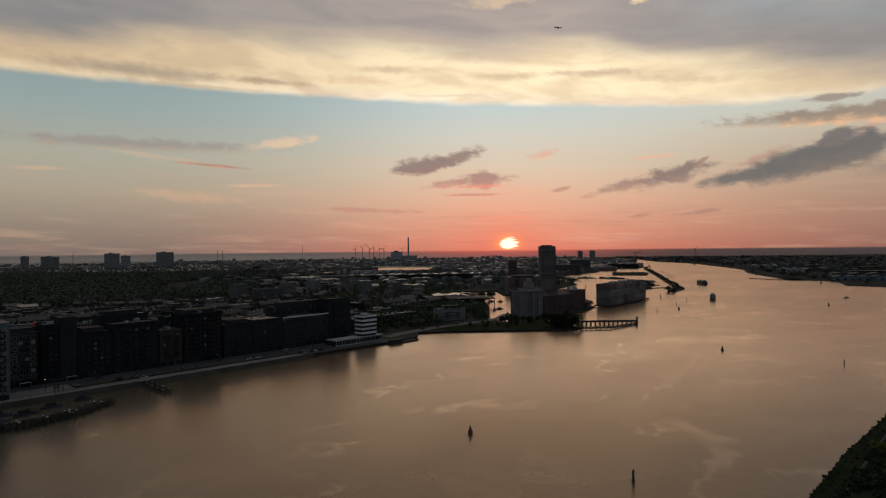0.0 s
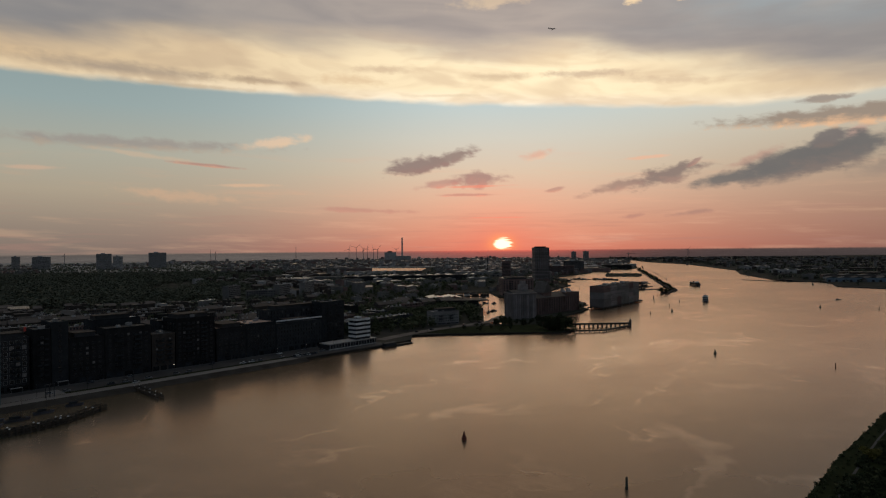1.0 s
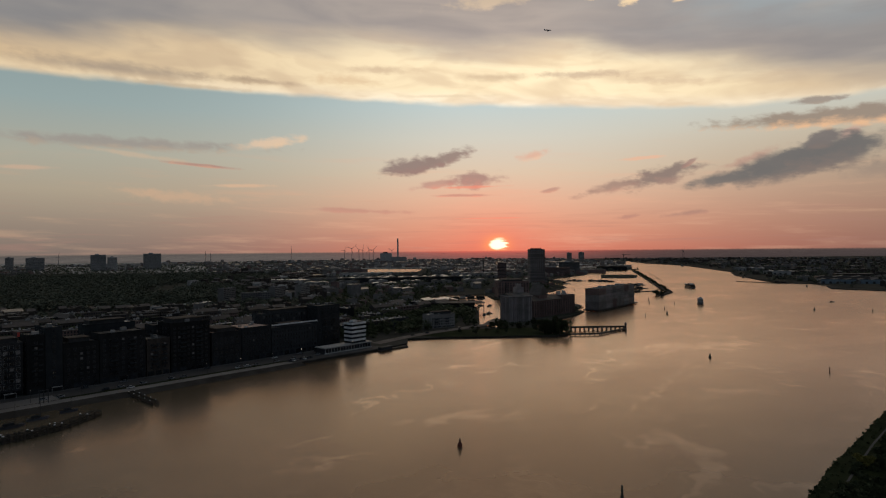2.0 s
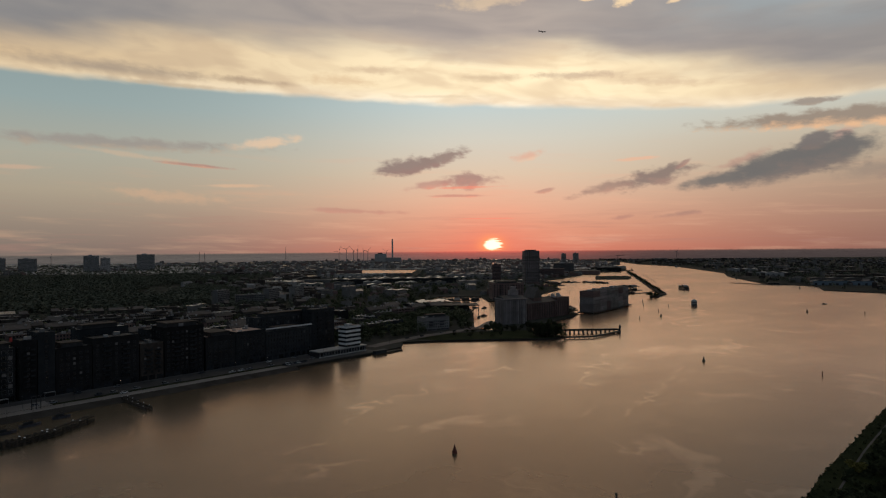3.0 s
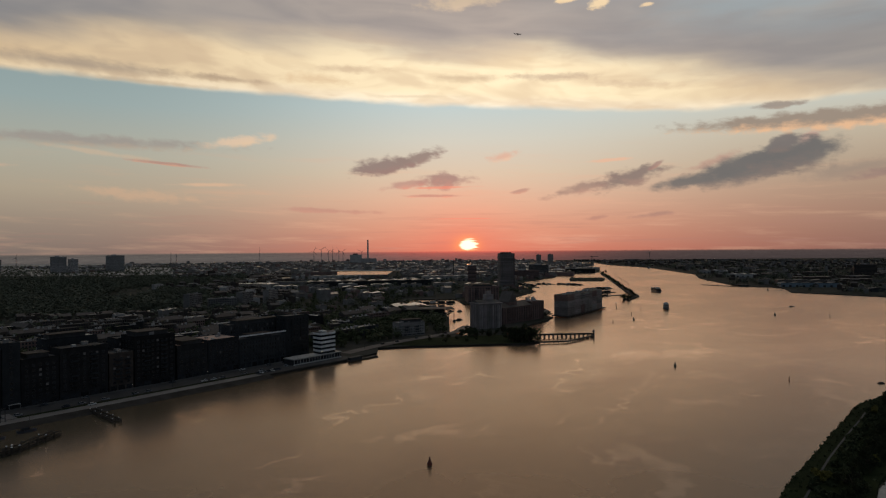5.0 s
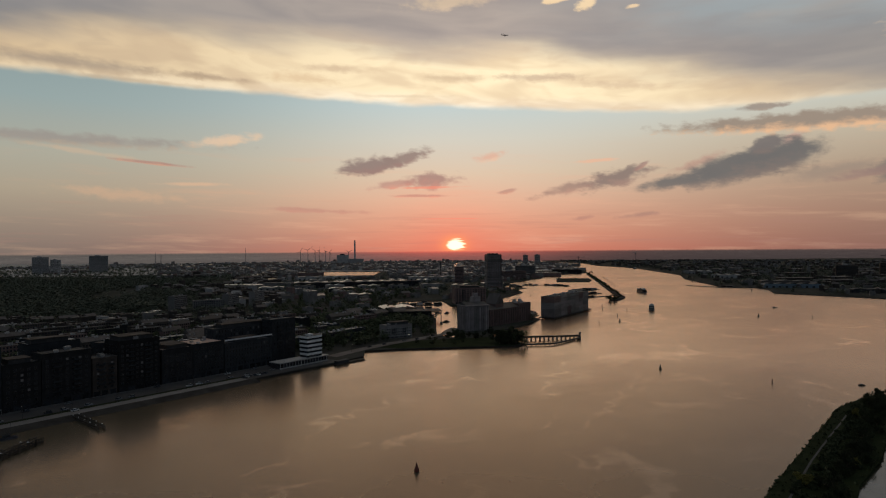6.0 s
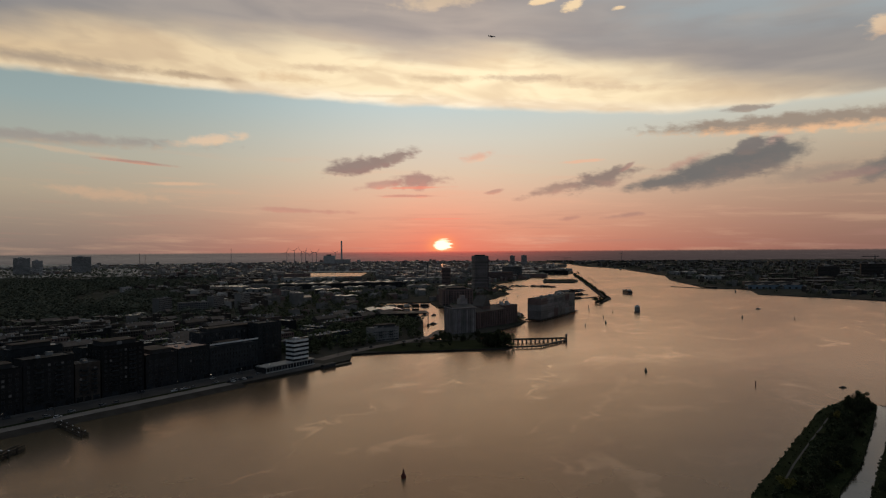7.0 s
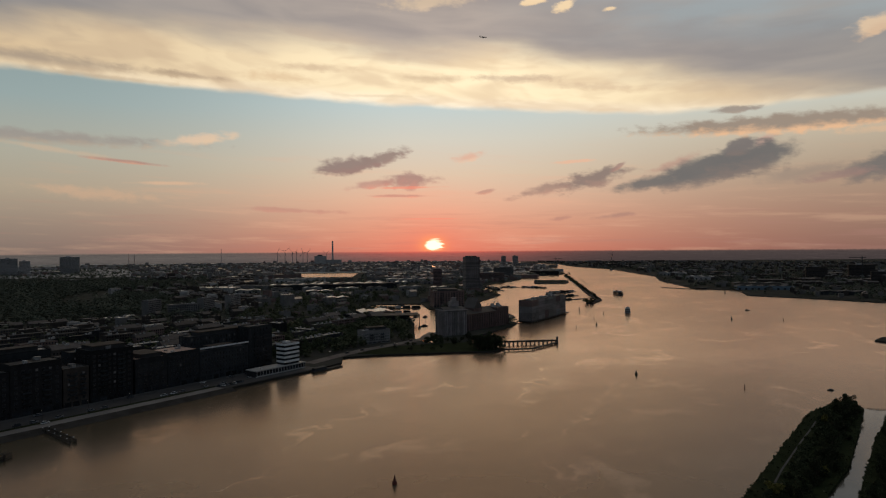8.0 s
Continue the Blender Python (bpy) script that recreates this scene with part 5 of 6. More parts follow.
RH = random.Random(33)
WALLS = (M_BRICK2, M_BRICK2, M_BRICK3, M_BRICK, M_REDBRICK)
MODELS = [terrace(RH, RH.uniform(18, 36), RH.uniform(9, 12), RH.choice((9, 10, 11, 12, 13, 15)), WALLS[i % 5], i % 4 == 1,
                  ("dark brick town houses with flat bitumen roofs" if i % 4 != 1 else "brick town houses under a tiled pitched roof")) for i in range(12)]
MODELS.append(terrace(RH, 30, 12, 24, M_FARWALL, False, "pale concrete slab of flats above the houses"))
near_trees, town_trees = 0, []
spots = []
for gy in range(0, 26):
    for gx in range(-34, 18):
        u_, v_ = gx * 38.0, gy * 27.0 + 20
        p = QO + QU * (u_ + 19 * (gy % 2)) - QN * (v_ + 66) + Vector((RH.uniform(-5, 5), RH.uniform(-5, 5)))
        dist, az = p.length, math.degrees(math.atan2(p.x, p.y))
        if not (-38 < az < 6) or dist > 850 or not inside(p.x, p.y, LEFT) or shore(p.x, p.y, LEFT) < 48:
            continue
        if p.x > -120 and p.y > 560 and (p.x - (-120)) * 0.55 + 560 < p.y < 760 and p.x > -20:
            continue
        spots.append((p, gy))
for p, gy in spots:
    if RH.random() < (0.62 if gy < 6 else 0.86):
        turn = QYAW + (8 if p.length > 800 else 0) + (90 if RH.random() < 0.12 else 0) + RH.uniform(-3, 3)
        model = MODELS[-1] if RH.random() < 0.012 else RH.choice(MODELS[:-1])
        copy_thing(model, pose(p.x, p.y, LAND_Z, 0, 0, turn))
    for _ in range(9 if gy < 6 else 5):
        if RH.random() < 0.75:
            q = p + QU * RH.uniform(-20, 24) + QN * RH.uniform(6, 22)
            if inside(q.x, q.y, LEFT) and shore(q.x, q.y, LEFT) > 40:
                if q.length < 640 and near_trees < 90:
                    plant(RH.choice(CITY), q.x, q.y, LAND_Z, RH.uniform(0.6, 1.0), RH)
                    near_trees += 1
                else:
                    town_trees.append((q.x, q.y, LAND_Z))
for _ in range(330):
    q = Vector((RH.uniform(-190, 60), RH.uniform(760, 1400)))
    if inside(q.x, q.y, LEFT) and shore(q.x, q.y, LEFT) > 15:
        town_trees.append((q.x, q.y, LAND_Z))
for _ in range(240):
    q = Vector((RH.uniform(-190, 0), RH.uniform(560, 830)))
    if (q - QO).dot(QN) < -44 and q.y > 640 + 0.9 * q.x and inside(q.x, q.y, LEFT) and shore(q.x, q.y, LEFT) > 30:
        town_trees.append((q.x, q.y, LAND_Z))
for x0, x1, y0, y1, k in ((5, 52, 672, 828, 40), (150, 275, 1060, 1345, 70), (200, 285, 1350, 1480, 24)):
    for _ in range(k):
        q = Vector((RH.uniform(x0, x1), RH.uniform(y0, y1)))
        if inside(q.x, q.y, LEFT) and shore(q.x, q.y, LEFT) > 7:
            town_trees.append((q.x, q.y, LAND_Z))
for s_ in range(130, 200, 9):
    q = QO + QU * s_ + QN * -72
    plant(RH.choice(CITY), q.x, q.y, LAND_Z, 1.0, RH)
slab = terrace(RH, 46, 12, 16, M_FARWALL, False, "pale concrete flats with white stair towers")
copy_thing(slab, pose(-310, 1010, LAND_Z, 0, 0, 25))
for x, y in ((-335, 998), (-262, 1032), (-232, 1090)):
    copy_thing(MODELS[-1], pose(x, y, LAND_Z, 0, 0, 70))
for model in (*MODELS, slab):
    for o in (*model.children_recursive, model):
        bpy.data.objects.remove(o)


def many_houses(name, rows, wall, roof, label):
    """Far houses: walls, a roof slab or gable, and a few roof boxes each, with roofs as a part of the whole."""
    w_, r_ = Shape(), Shape()
    g = random.Random(3)
    for x, y, w, d, h, a in rows:
        c, q = math.cos(a), math.sin(a)

        def at(i, j):
            return (x + i * c - j * q, y + i * q + j * c)
        w_.prism([at(0, 0), at(w, 0), at(w, d), at(0, d)], LAND_Z - 0.5, LAND_Z + h)
        if g.random() < 0.3 and w < 40:
            z0, z1 = LAND_Z + h + 0.01, LAND_Z + h + 3.2
            p = [(*at(-0.3, -0.3), z0), (*at(w + 0.3, -0.3), z0), (*at(w + 0.3, d + 0.3), z0), (*at(-0.3, d + 0.3), z0), (*at(0, d / 2), z1), (*at(w, d / 2), z1)]
            r_.add(p, [(3, 2, 1, 0), (0, 1, 5, 4), (2, 3, 4, 5), (1, 2, 5), (3, 0, 4)])
        else:
            r_.prism([at(0.3, 0.3), at(w - 0.3, 0.3), at(w - 0.3, d - 0.3), at(0.3, d - 0.3)], LAND_Z + h + 0.01, LAND_Z + h + 0.3)
            for _ in range(2):
                i, j = g.uniform(1, w - 3), g.uniform(1, d - 3)
                w_.prism([at(i, j), at(i + 2, j), at(i + 2, j + 2), at(i, j + 2)], LAND_Z + h + 0.3, LAND_Z + h + g.uniform(1.2, 2.4))
    ob = tagged(new(name, w_.mesh(name, wall)), label, "buildings", kind="stuff")
    tagged(part("roof", r_, roof, ob), kind="stuff")
    return ob


RF = random.Random(77)
M_ZINC = mat("zinc_roof", (0.45, 0.44, 0.43), (0.60, 0.58, 0.57), 0.2, 0.34, 1.5, metal=0.85)
KINDS = ((M_FARWALL, M_ROOF, "distant brick houses with dark flat roofs"), (M_REDBRICK, M_TILE, "distant houses with tiled roofs"), (M_CONC, M_ROOF_PALE, "distant pale concrete buildings"),
         (M_FARWALL, M_ZINC, "distant buildings with shining zinc roofs"),
         (M_BRICK2, M_TILE, "dark brick houses with tiled roofs"))
groups = {0: [], 1: [], 2: [], 3: [], 4: []}
taken, park = {}, []
for _ in range(15000):
    az, dist = radians(RF.uniform(-40, 46)), 790 + 4050 * RF.random() ** 0.75
    x, y = math.sin(az) * dist, math.cos(az) * dist
    left, right = inside(x, y, LEFT), inside(x, y, RIGHT)
    if not (left or right) or inside(x, y, BASIN) or inside(x, y, CANAL) or shore(x, y, LEFT if left else RIGHT) < (26 if left else 45):
        continue
    if left and dist < 810 or (left and -195 < x < 190 and y < 1330 and not RF.random() < 0.3):
        continue
    if -340 < x < -10 and 2040 < y < 2900 or -330 < x < 230 and 1380 < y < 1990:
        continue
    deg = math.degrees(az)
    if left and deg < -14 and noise.noise(Vector((x / 400, y / 400, 7))) > 0.10 - (0.25 if deg < -20 and dist > 1200 else 0) and dist > 1000:
        if RF.random() < 0.7:
            park.append((x, y, LAND_Z))
        continue
    if left and deg < -18.5 + 5 * noise.noise(Vector((dist / 300, 0.0, 4.0))) and 1080 < dist < 2350:
        if RF.random() < 0.04:
            park.append((x, y, LAND_Z))
        continue
    if right and RF.random() < 0.75:
        continue
    cell = (int(x / 22), int(y / 22))
    if cell in taken:
        continue
    taken[cell] = 1
    big = dist > 1500 and RF.random() < (0.10 if x > -500 else 0.05)
    turn = 0.83 if dist < 1300 else (0.2, 0.9, -0.4, 0.5)[int(x / 350 + y / 420) % 4]
    kind_ = RF.choices((0, 1, 2, 3), (5, 4, 1.2, 0.9))[0]
    # darker kinds to the left; straight ahead paler walls imitate haze
    if left and deg < -10 and dist < 2400 and kind_ < 2:
        kind_ = 4
    if right:
        kind_ = RF.choice((4, 0, 4))
    # more pale kinds past 2300 m, in place of haze
    if left and dist > 2300 and RF.random() < 0.45:
        kind_ = RF.choice((2, 0, 3))
    if big and left:
        kind_ = RF.choice((0, 2, 3, 0, 1))
    groups[kind_].append((x, y, RF.uniform(40, 100) if big else RF.uniform(9, 26), RF.uniform(22, 45) if big else RF.uniform(8, 11),
                          RF.uniform(7, 12) if big else RF.uniform(6, 12) + (12 if RF.random() < 0.02 else 0), turn + RF.uniform(-0.1, 0.1)))
for k, (wall_, roof_, lab) in enumerate(KINDS):
    many_houses("far_buildings", groups[k], wall_, roof_, lab + " across the plain")


def woods(name, spots_, leaf, per, r, h, label, material=None, flat=1.0):
    g = np.random.default_rng(5)
    grow = np.repeat(g.uniform(0.6, 1.25, (len(spots_), 1)), per, 0)
    c = np.repeat(np.array(spots_), per, 0)
    n = len(c)
    d = g.normal(size=(n, 3))
    d /= np.linalg.norm(d, axis=1)[:, None]
    p = c + (d * (r, r, h * 0.45) * g.uniform(0.5, 1.1, (n, 1)) + (0, 0, h * 0.5)) * grow
    a, b = g.normal(size=(n, 3)) * leaf * (1, 1, flat), g.normal(size=(n, 3)) * leaf * (1, 1, flat)
    v = np.stack([p - a, p + b, p + a, p - b], 1).reshape(-1, 3)
    me = bpy.data.meshes.new(name)
    me.from_pydata(v.tolist(), [], np.arange(n * 4).reshape(-1, 4).tolist())
    me.materials.append(material or M_LEAF)
    return tagged(new(name, me), label, "trees", kind="stuff")


ws = park
for _ in range(9000):
    az, dist = radians(RF.uniform(-40, 46)), 780 + 4050 * RF.random() ** 0.8
    x, y = math.sin(az) * dist, math.cos(az) * dist
    if not (inside(x, y, LEFT) or inside(x, y, RIGHT)) or inside(x, y, CANAL) or -305 < x < -25 and 2070 < y < 2800:
        continue
    if math.hypot(x, y) > 2400 and RF.random() < 0.6:
        continue
    here = noise.noise(Vector((x / 260, y / 260, 0))) + 0.5 * noise.noise(Vector((x / 90, y / 90, 2)))
    if here < (0.05 if x < 700 else -0.05) and RF.random() > (0.6 if math.hypot(x, y) < 1050 else 0.22):
        continue
    ws.append((x, y, LAND_Z))
for _ in range(1100):
    az, dist = radians(RF.uniform(-39, -14)), RF.uniform(900, 2300)
    x, y = math.sin(az) * dist, math.cos(az) * dist
    if noise.noise(Vector((x / 190, y / 190, 3))) > 0.0:
        ws.append((x, y, LAND_Z))
for _ in range(1500):
    az, dist = radians(RF.uniform(20, 46)), RF.uniform(1150, 3400)
    x, y = math.sin(az) * dist, math.cos(az) * dist
    if inside(x, y, RIGHT) and shore(x, y, RIGHT) > 50 and noise.noise(Vector((x / 170, y / 170, 8))) > -0.15:
        ws.append((x, y, LAND_Z))
wooded = []
for _ in range(5200):
    az, dist = RF.uniform(-40, -17), math.sqrt(RF.uniform(1060 ** 2, 2400 ** 2))
    x, y = math.sin(radians(az)) * dist, math.cos(radians(az)) * dist
    clearing = abs(az + 23 - (dist - 1500) / 160) < 1.6 and 1250 < dist < 1800
    if az < -18 + 5 * noise.noise(Vector((dist / 300, 0.0, 4.0))) and not clearing:
        wooded.append((x, y, LAND_Z))
# both distant woods carry the haze in their leaf colour
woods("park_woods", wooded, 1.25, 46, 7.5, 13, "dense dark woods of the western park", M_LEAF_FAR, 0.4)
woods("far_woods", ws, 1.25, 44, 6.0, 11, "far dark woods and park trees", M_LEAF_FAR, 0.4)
woods("town_trees", town_trees, 0.75, 110, 5.0, 11, "dark green trees in the courtyards of the town", None, 0.6)
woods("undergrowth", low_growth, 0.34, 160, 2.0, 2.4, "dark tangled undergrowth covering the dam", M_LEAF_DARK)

# landing stage, crane barge, mooring piles
pontoon((-46, 522), (-24, 546), 5, "low floating landing stage beside the quay", 1, RP, "landing_stage")
barge = thing("crane_barge", pose(196, 985, 0, 0, 0, 40), "dark crane barge with a raised slanting jib", "barge")
part("hull", hull(26, 9, 1.6), M_HULL, barge)
part("cabin", Shape().box(-9, -3, 1.604, -3, 3, 6.5), M_BRICK2, barge)
part("jib", Shape().beam((-4, 0, 4), (13, 0, 17), 1.3, 0.8), M_DARKFRAME, barge)
part("stay", Shape().beam((-6, 0, 6.5), (-6, 0, 14), 0.7).beam((-6, 0, 14), (13, 0, 17), 0.3), M_DARKFRAME, barge)


def mooring_pile(x, y, h):
    b = thing("mooring_pile", pose(x, y, 0), "single dark mooring pile standing in the river", "pile", "mooring piles")
    part("timber_post", Shape().cone(0, 0, -3, h, 0.6, 0.5, 8), M_TIMBER, b)
    part("cap", Shape().cone(0, 0, h, h + 0.4, 0.7, 0.55, 8), M_STEEL, b)


for i in range(9):
    mooring_pile(580 + i * 16, 1560 + i * 58, 4.5)
for x, y in ((232, 1070), (250, 1180), (300, 1010), (285, 1240), (340, 1080), (350, 1000)):
    mooring_pile(x, y, 4.0)
arch = thing("arched_canopy", quay(198, -44), "pale arched steel canopy behind the white office", "canopy")
for k in range(8):
    a0, a1 = math.pi * k / 8, math.pi * (k + 1) / 8
    part("arch_segment", Shape().beam((9 - 9 * math.cos(a0), 0, 14 + 5 * math.sin(a0)), (9 - 9 * math.cos(a1), 0, 14 + 5 * math.sin(a1)), 0.9), M_FRAME, arch)
for x in (0, 18):
    part("leg", Shape().box(x - 0.4, -0.4, 0, x + 0.4, 0.4, 14.1), M_FRAME, arch)
tufts = []
for x, y in along([(88, 166), (111, 190), (152, 234), (203, 284), (264, 344), (295, 363), (306, 368), (303, 350)], 0.8):
    tufts.append((x + RT.uniform(-0.8, 1.6), y + RT.uniform(-1.6, 0.8), RT.uniform(0.0, 0.8)))
for x, y in along([(303, 349), (271, 314), (215, 256), (184, 230)], 1.0):
    tufts.append((x + RT.uniform(-1.8, 0.6), y + RT.uniform(-0.6, 1.6), RT.uniform(0.0, 0.8)))
for x, y in along([(152, 180), (196, 227), (255, 286), (310, 337), (420, 440)], 1.0):
    tufts.append((x + RT.uniform(-0.6, 2.0), y + RT.uniform(-2.0, 0.6), RT.uniform(0.0, 0.8)))
isle_growth = [(RT.uniform(500, 610), RT.uniform(1750, 1915), 1.8) for _ in range(16)] + [(x + RT.uniform(-5, 5), y, 1.8) for x, y in along([(735, 2250), (715, 2177), (630, 1850), (547, 1540)], 16)]
woods("isle_bushes", isle_growth, 0.7, 40, 3.4, 3.4, "dark low bushes on the harbour island and spit")
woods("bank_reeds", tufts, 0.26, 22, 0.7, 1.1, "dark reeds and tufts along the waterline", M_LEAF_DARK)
for x, y in ((292, 339), (280, 328), (268, 316), (246, 293), (206, 252), (200, 248)):
    plant(RT.choice(BIG), x, y, 0.8, RT.uniform(0.45, 0.65))
gantry = thing("steel_gantry", quay(-41.5, -6, LAND_Z + 0.35), "dark steel gantry frame on the promenade", "gantry")
for x in (0, 2.2, 4.4):
    part("post", Shape().box(x, 0, 0, x + 0.35, 0.35, 7.0), M_DARKFRAME, gantry)
part("crossbar", Shape().box(-0.2, -0.05, 7.004, 4.95, 0.4, 7.4), M_DARKFRAME, gantry)

# ---- far landmarks ----


def far_tower(x, y, yaw, w, d, h, label, storeys=16, wall=M_CONC):
    b = thing("flats_tower", pose(x, y, LAND_Z, 0, 0, yaw), label, "building", "far towers")
    part("wall", Shape().box(0, 0, -1, w, d, h), wall, b)
    st = h / storeys
    for k in range(storeys):
        part("window_band", Shape().box(0.8, -0.1, k * st + 1.0, w - 0.8, -0.004, k * st + 2.4), M_GLASS, b)
    part("roof_box", Shape().box(w * 0.3, d * 0.3, h, w * 0.55, d * 0.7, h + 4), M_CONC, b)
    return b


far_tower(-1878, 2890, 30, 74, 22, 62, "wide grey tower of flats on the plain")
far_tower(-1543, 2820, 28, 62, 24, 74, "wide grey tower of flats with stepped roof")
far_tower(-1488, 2860, 28, 40, 22, 62, "lower grey tower of flats")
far_tower(-1385, 2990, 26, 78, 30, 77, "dark broad tower of flats")
far_tower(-2020, 2960, 30, 34, 22, 64, "distant slim tower of flats")
far_tower(792, 3640, -10, 28, 22, 58, "distant tower of flats beside the river")
far_tower(852, 3600, -10, 32, 22, 60, "distant tower of flats in the haze")
far_tower(180, 1712, -6, 24, 20, 46, "dark tower of flats near the harbour", 12, M_REDBRICK)
far_tower(330, 1900, -10, 90, 24, 26, "long dark block of flats on the harbour", 8, M_REDBRICK)
far_tower(440, 2150, -10, 70, 24, 36, "grey stepped block of flats on the harbour", 10, M_FARWALL)
far_tower(1500, 1780, -35, 70, 30, 44, "dark office block on the north bank", 10, M_BRICK2)
far_tower(1400, 1840, -35, 60, 30, 36, "dark broad office block on the north bank", 9, M_BRICK2)
far_tower(1600, 1700, -35, 60, 30, 38, "dark apartment block on the north bank", 9, M_BRICK2)
far_tower(1330, 1500, -38, 54, 24, 34, "dark apartment block near the north quay", 9, M_BRICK2)
far_tower(1452, 1560, -38, 46, 24, 46, "taller dark apartment block near the north quay", 12, M_BRICK2)
far_tower(1420, 1430, -38, 70, 24, 27, "low dark block of flats near the north quay", 7, M_BRICK2)


def chimney():
    b = thing("power_station", pose(-240, 4290, LAND_Z), "power station hall with one tall chimney", "power station")
    part("chimney", Shape().cone(0, 0, 0, 163, 6.5, 5.0, 16), M_CONC, b)
    part("boiler_house", Shape().box(-120, -30, 0, -42, 30, 62), M_CONC, b)
    part("roof_box", Shape().box(-100, -20, 62, -70, 20, 70), M_BRICK3, b)
    part("turbine_hall", Shape().box(-42, -30, 0, 60, 30, 36), M_CONC, b)
    return b


chimney()


def turbine(x, y, h, turn):
    b = thing("wind_turbine", pose(x, y, LAND_Z, 0, 0, 0), "distant wind turbine with three blades", "wind turbine", "wind turbines")
    part("tower", Shape().cone(0, 0, 0, h, 2.2, 1.3, 10), M_STEEL, b)
    part("nacelle", Shape().box(-1.6, -3.5, h - 1, 1.6, 3, h + 2), M_STEEL, b)
    for k in range(3):
        a = radians(turn + 120 * k)
        part("blade", Shape().beam((0, -3.8, h + 0.5), (math.sin(a) * h * 0.46, -3.8, h + 0.5 + math.cos(a) * h * 0.46), 2.4, 0.8), M_STEEL, b)
    return b


for x, y, h, t in ((-640, 4520, 84, 20), (-585, 4500, 96, 50), (-540, 4560, 88, 75), (-505, 4500, 86, 10), (-465, 4550, 84, 100), (-430, 4500, 82, 40), (-300, 4560, 80, 60), (1770, 4350, 60, 35), (-2450, 4100, 58, 15)):
    turbine(x, y, h, t)


def mast(x, y, h):
    b = thing("lattice_mast", pose(x, y, LAND_Z), "slender distant lattice mast", "mast", "masts")
    for i in (-1, 1):
        for j in (-1, 1):
            part("leg", Shape().beam((i * 3, j * 3, 0), (i * 0.5, j * 0.5, h), 0.9, 0.5), M_STEEL, b)
    for k in range(6):
        z, r = h * (k + 0.5) / 6, 3 - 2.5 * (k + 0.5) / 6
        part("brace", Shape().beam((-r, -r, z), (r, r, z + h / 12), 0.5).beam((r, -r, z), (-r, r, z + h / 12), 0.5), M_STEEL, b)
    return b


mast(-1010, 4450, 118)
mast(-1420, 3900, 88)
mast(-1395, 3920, 80)


def crane(x, y, h, jib, yaw):
    b = thing("tower_crane", pose(x, y, LAND_Z, 0, 0, yaw), "tower crane with a long jib above the roofs", "crane", "cranes")
    part("tower", Shape().box(-1, -1, 0, 1, 1, h), M_DARKFRAME, b)
    part("jib", Shape().box(-jib * 0.3, -0.8, h, jib, 0.8, h + 1.8), M_DARKFRAME, b)
    part("cab", Shape().box(1.01, -1.2, h - 3, 3, 1.2, h - 0.01), M_STEEL, b)
    part("apex", Shape().beam((0, 0, h + 1.8), (0, 0, h + 8), 1.2, 0.4), M_DARKFRAME, b)
    return b


crane(172, 2100, 52, 34, 175)
crane(1530, 1760, 66, 40, 170)
crane(955, 3080, 50, 36, 10)


# ---- halls and sheds that show singly ----
def shed(x, y, yaw, w, d, h, wall, roof, label, bays=3):
    b = thing("warehouse", pose(x, y, LAND_Z, 0, 0, yaw), label, "warehouse", "warehouses")
    part("wall", Shape().box(0, 0, -1, w, d, h), wall, b)
    for i in range(bays):
        part("roof", Shape().gable(w * i / bays, 0, w * (i + 1) / bays - 0.2, d, h + 0.004, h + 2.2, "y", 0.0), roof, b)
    for i in range(max(2, int(w / 14))):
        part("loading_door", Shape().box(3 + i * 14, -0.1, 0, 8 + i * 14, -0.004, 4.5), M_DARKFRAME, b)
    return b


M_BLUE = mat("pale_blue_cladding", (0.16, 0.22, 0.28), (0.24, 0.30, 0.36), 0.1, 0.5, 1.0)
shed(868, 1372, -18, 125, 30, 9, M_BLUE, M_ROOF, "long pale blue shed on the north quay", 5)
shed(890, 1420, -18, 110, 26, 13, M_TILE, M_TILE, "low reddish shed behind the blue one", 3)
shed(-252, 1650, 12, 150, 40, 9, M_BRICK3, M_ZINC, "long warehouse with pale shining roof", 6)
shed(-90, 1690, 12, 150, 40, 9, M_BRICK3, M_ZINC, "long warehouse with pale roof bays", 5)
shed(-240, 1575, 10, 320, 40, 12, M_BRICK, M_ROOF, "very long dark harbour warehouse", 8)
shed(-138, 1420, 8, 60, 24, 8, M_BRICK3, M_ZINC, "pale roofed shed in the harbour", 2)
shed(-80, 1210, 10, 46, 26, 8, M_BRICK, M_ZINC, "shed with a pale pitched roof", 2)
shed(-10, 905, 12, 50, 44, 9, M_BRICK, M_ZINC, "broad hall with a pale shining roof beside the basin", 2)
shed(-290, 1995, 10, 170, 40, 10, M_CONC, M_ROOF_PALE, "distant long pale roofed warehouse", 6)
shed(60, 1905, 6, 170, 34, 10, M_CONC, M_ROOF_PALE, "distant long warehouse beside the harbour", 5)
shed(1000, 1860, -40, 80, 34, 10, M_CONC, M_ROOF_PALE, "pale shed on the north bank", 3)
shed(1060, 2160, -40, 90, 34, 11, M_CONC, M_ROOF_PALE, "pale shed beside the river mouth", 3)
shed(940, 1190, -25, 90, 26, 7, M_BRICK3, M_ROOF, "low dark shed on the north quay", 3)
shed(1080, 1110, -25, 90, 26, 8, M_BRICK3, M_ROOF_PALE, "low shed on the north quay", 3)
shed(620, 2330, -12, 110, 36, 14, M_BRICK, M_ROOF, "dark harbour shed behind the island", 3)

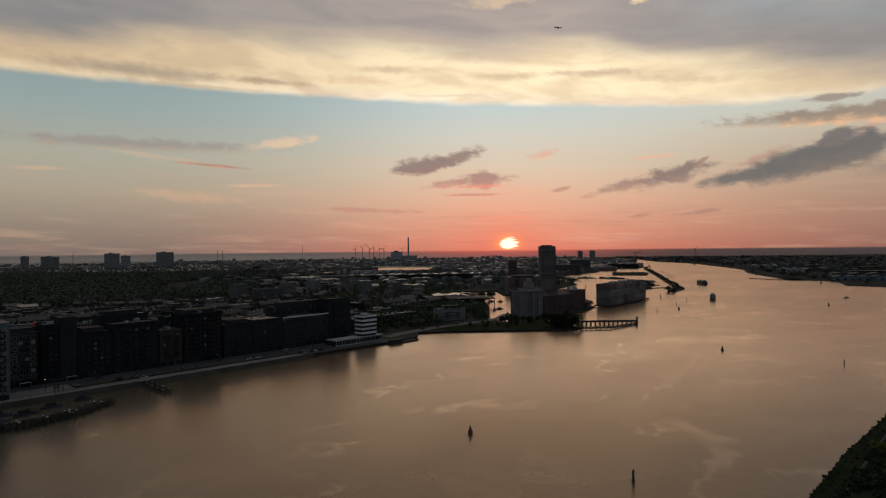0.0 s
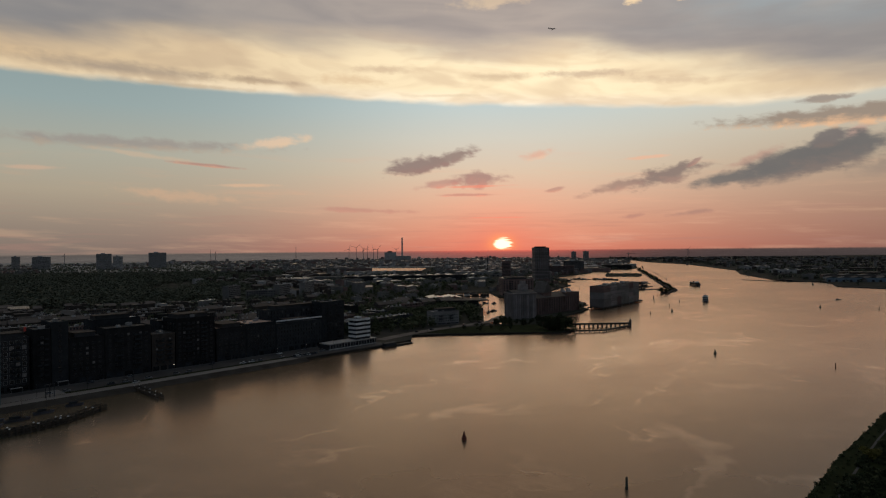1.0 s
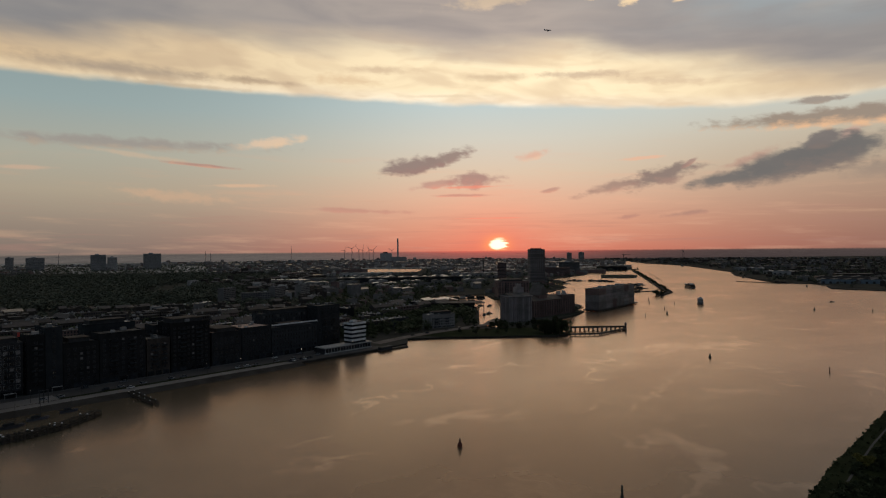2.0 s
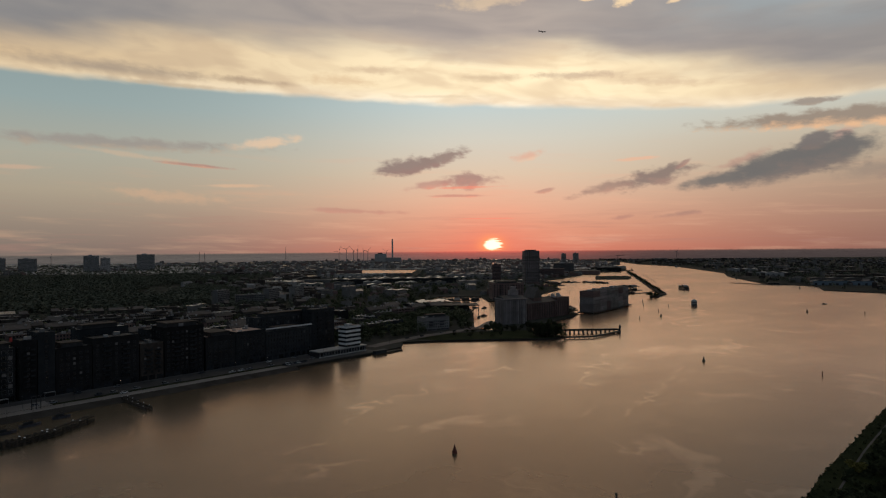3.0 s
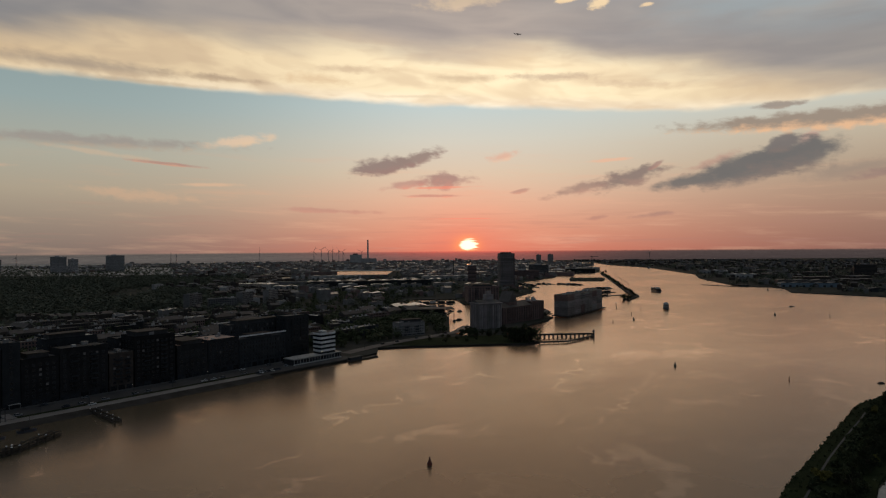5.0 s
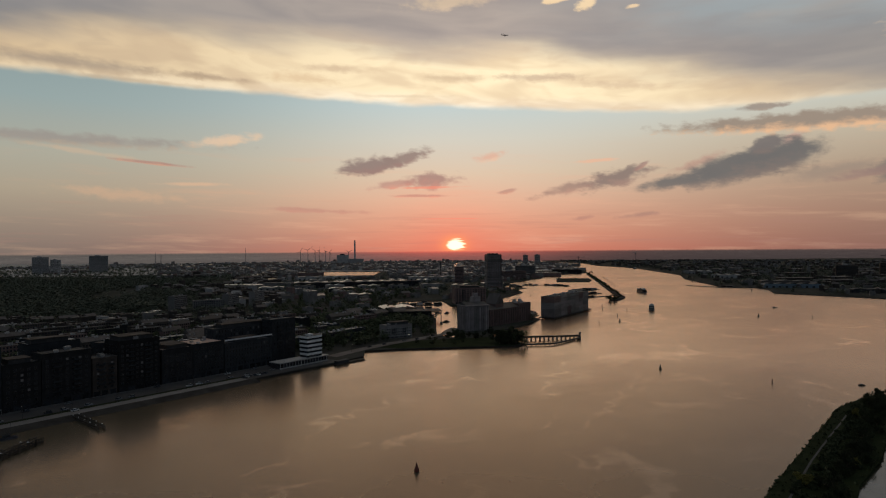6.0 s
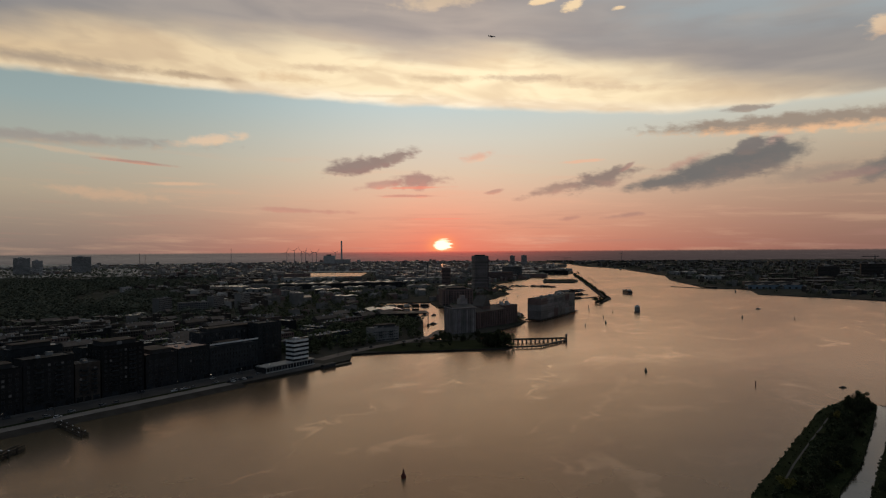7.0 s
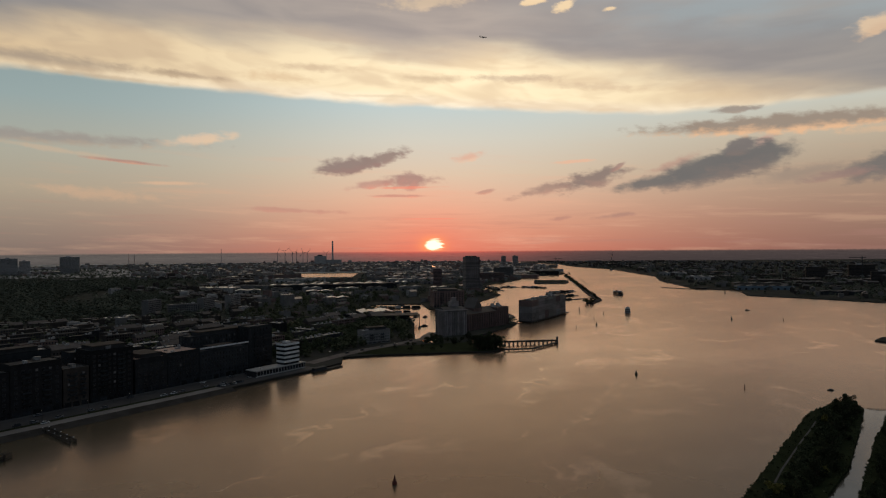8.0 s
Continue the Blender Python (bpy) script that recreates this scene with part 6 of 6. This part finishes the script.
# breakwater bar off the north bank
bar = Shape().prism([(752, 1508), (792, 1425), (856, 1378), (858, 1370), (788, 1418), (744, 1506)], -1, 1.0)
tagged(new("ground_bar", bar.mesh("ground_bar", M_QUAY)), "low stone bar off the north bank", "breakwater", kind="structure")
pontoon((800, 1437), (846, 1396), 12, "pontoon with a moored pale ship", 2, RP)
ship("tug", 1120, 2760, -120, 40, 10, 1, "small ship moored far up the river")


def aeroplane(x, y, z, yaw, roll):
    b = thing("aeroplane", pose(x, y, z, 0, roll, yaw), "distant airliner crossing the evening sky", "aeroplane")
    f = Shape()
    n = 10
    prof = [(-18, 0.3), (-12, 1.5), (-6, 2.0), (10, 2.0), (15, 1.5), (18, 0.3)]
    v = [(x_, r * math.cos(2 * math.pi * k / n), r * math.sin(2 * math.pi * k / n)) for x_, r in prof for k in range(n)]
    f.add(v, [(a * n + k, a * n + (k + 1) % n, (a + 1) * n + (k + 1) % n, (a + 1) * n + k) for a in range(len(prof) - 1) for k in range(n)] + [tuple(range(n - 1, -1, -1)), tuple(range(50, 60))])
    part("fuselage", f, M_STEEL, b)
    for sgn in (-1, 1):
        part("wing", Shape().prism([(4, sgn * 1.8), (-1, sgn * 1.8), (-6, sgn * 17), (-4, sgn * 17)][::sgn], -0.6, -0.1), M_STEEL, b)
        part("tailplane", Shape().prism([(-13, sgn * 1), (-16, sgn * 1), (-18, sgn * 6), (-16.5, sgn * 6)][::sgn], 0.4, 0.7), M_STEEL, b)
        part("engine", Shape().beam((0, sgn * 6, -1.6), (4, sgn * 6, -1.6), 1.9), M_DARKFRAME, b)
    part("fin", Shape().add([(-12, -0.2, 1.4), (-17, -0.2, 1.0), (-18.5, -0.2, 6.5), (-16, -0.2, 6.5), (-12, 0.2, 1.4), (-17, 0.2, 1.0), (-18.5, 0.2, 6.5), (-16, 0.2, 6.5)],
                            [(0, 1, 2, 3), (7, 6, 5, 4), (0, 4, 5, 1), (1, 5, 6, 2), (2, 6, 7, 3), (3, 7, 4, 0)]), M_STEEL, b)
    return b


aeroplane(542, 2855, 1095, -20, 8)

# far plain past the port, its ground paled to stand in for haze
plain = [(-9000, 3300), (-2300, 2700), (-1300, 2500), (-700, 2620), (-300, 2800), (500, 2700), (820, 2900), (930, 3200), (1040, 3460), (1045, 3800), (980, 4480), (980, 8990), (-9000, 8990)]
M_PLAIN = mat("haze_pale_plain", (0.24, 0.23, 0.215), (0.48, 0.46, 0.43), 0.006, 0.9, 0.04, vary=0.0, spec=0.2)
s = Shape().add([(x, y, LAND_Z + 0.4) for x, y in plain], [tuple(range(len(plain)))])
tagged(new("ground_plain", s.mesh("ground_plain", M_PLAIN)), "distant port plain with haze put into its colour", "ground", kind="structure")
for k in range(14):
    shed(-310 + (k % 7) * 78, 1500 + (k // 7) * 290 + (k * 37) % 40, 10 + (k * 13) % 9, 58 - (k * 7) % 17, 22, 7 + k % 3, M_FARWALL, (M_ZINC, M_ROOF, M_ROOF_PALE)[k % 3], "small harbour shed among the warehouses", 2)
for model in (*BIG, *BUSH, GOLD, *CITY):
    for o in (*model.children_recursive, model):
        bpy.data.objects.remove(o)
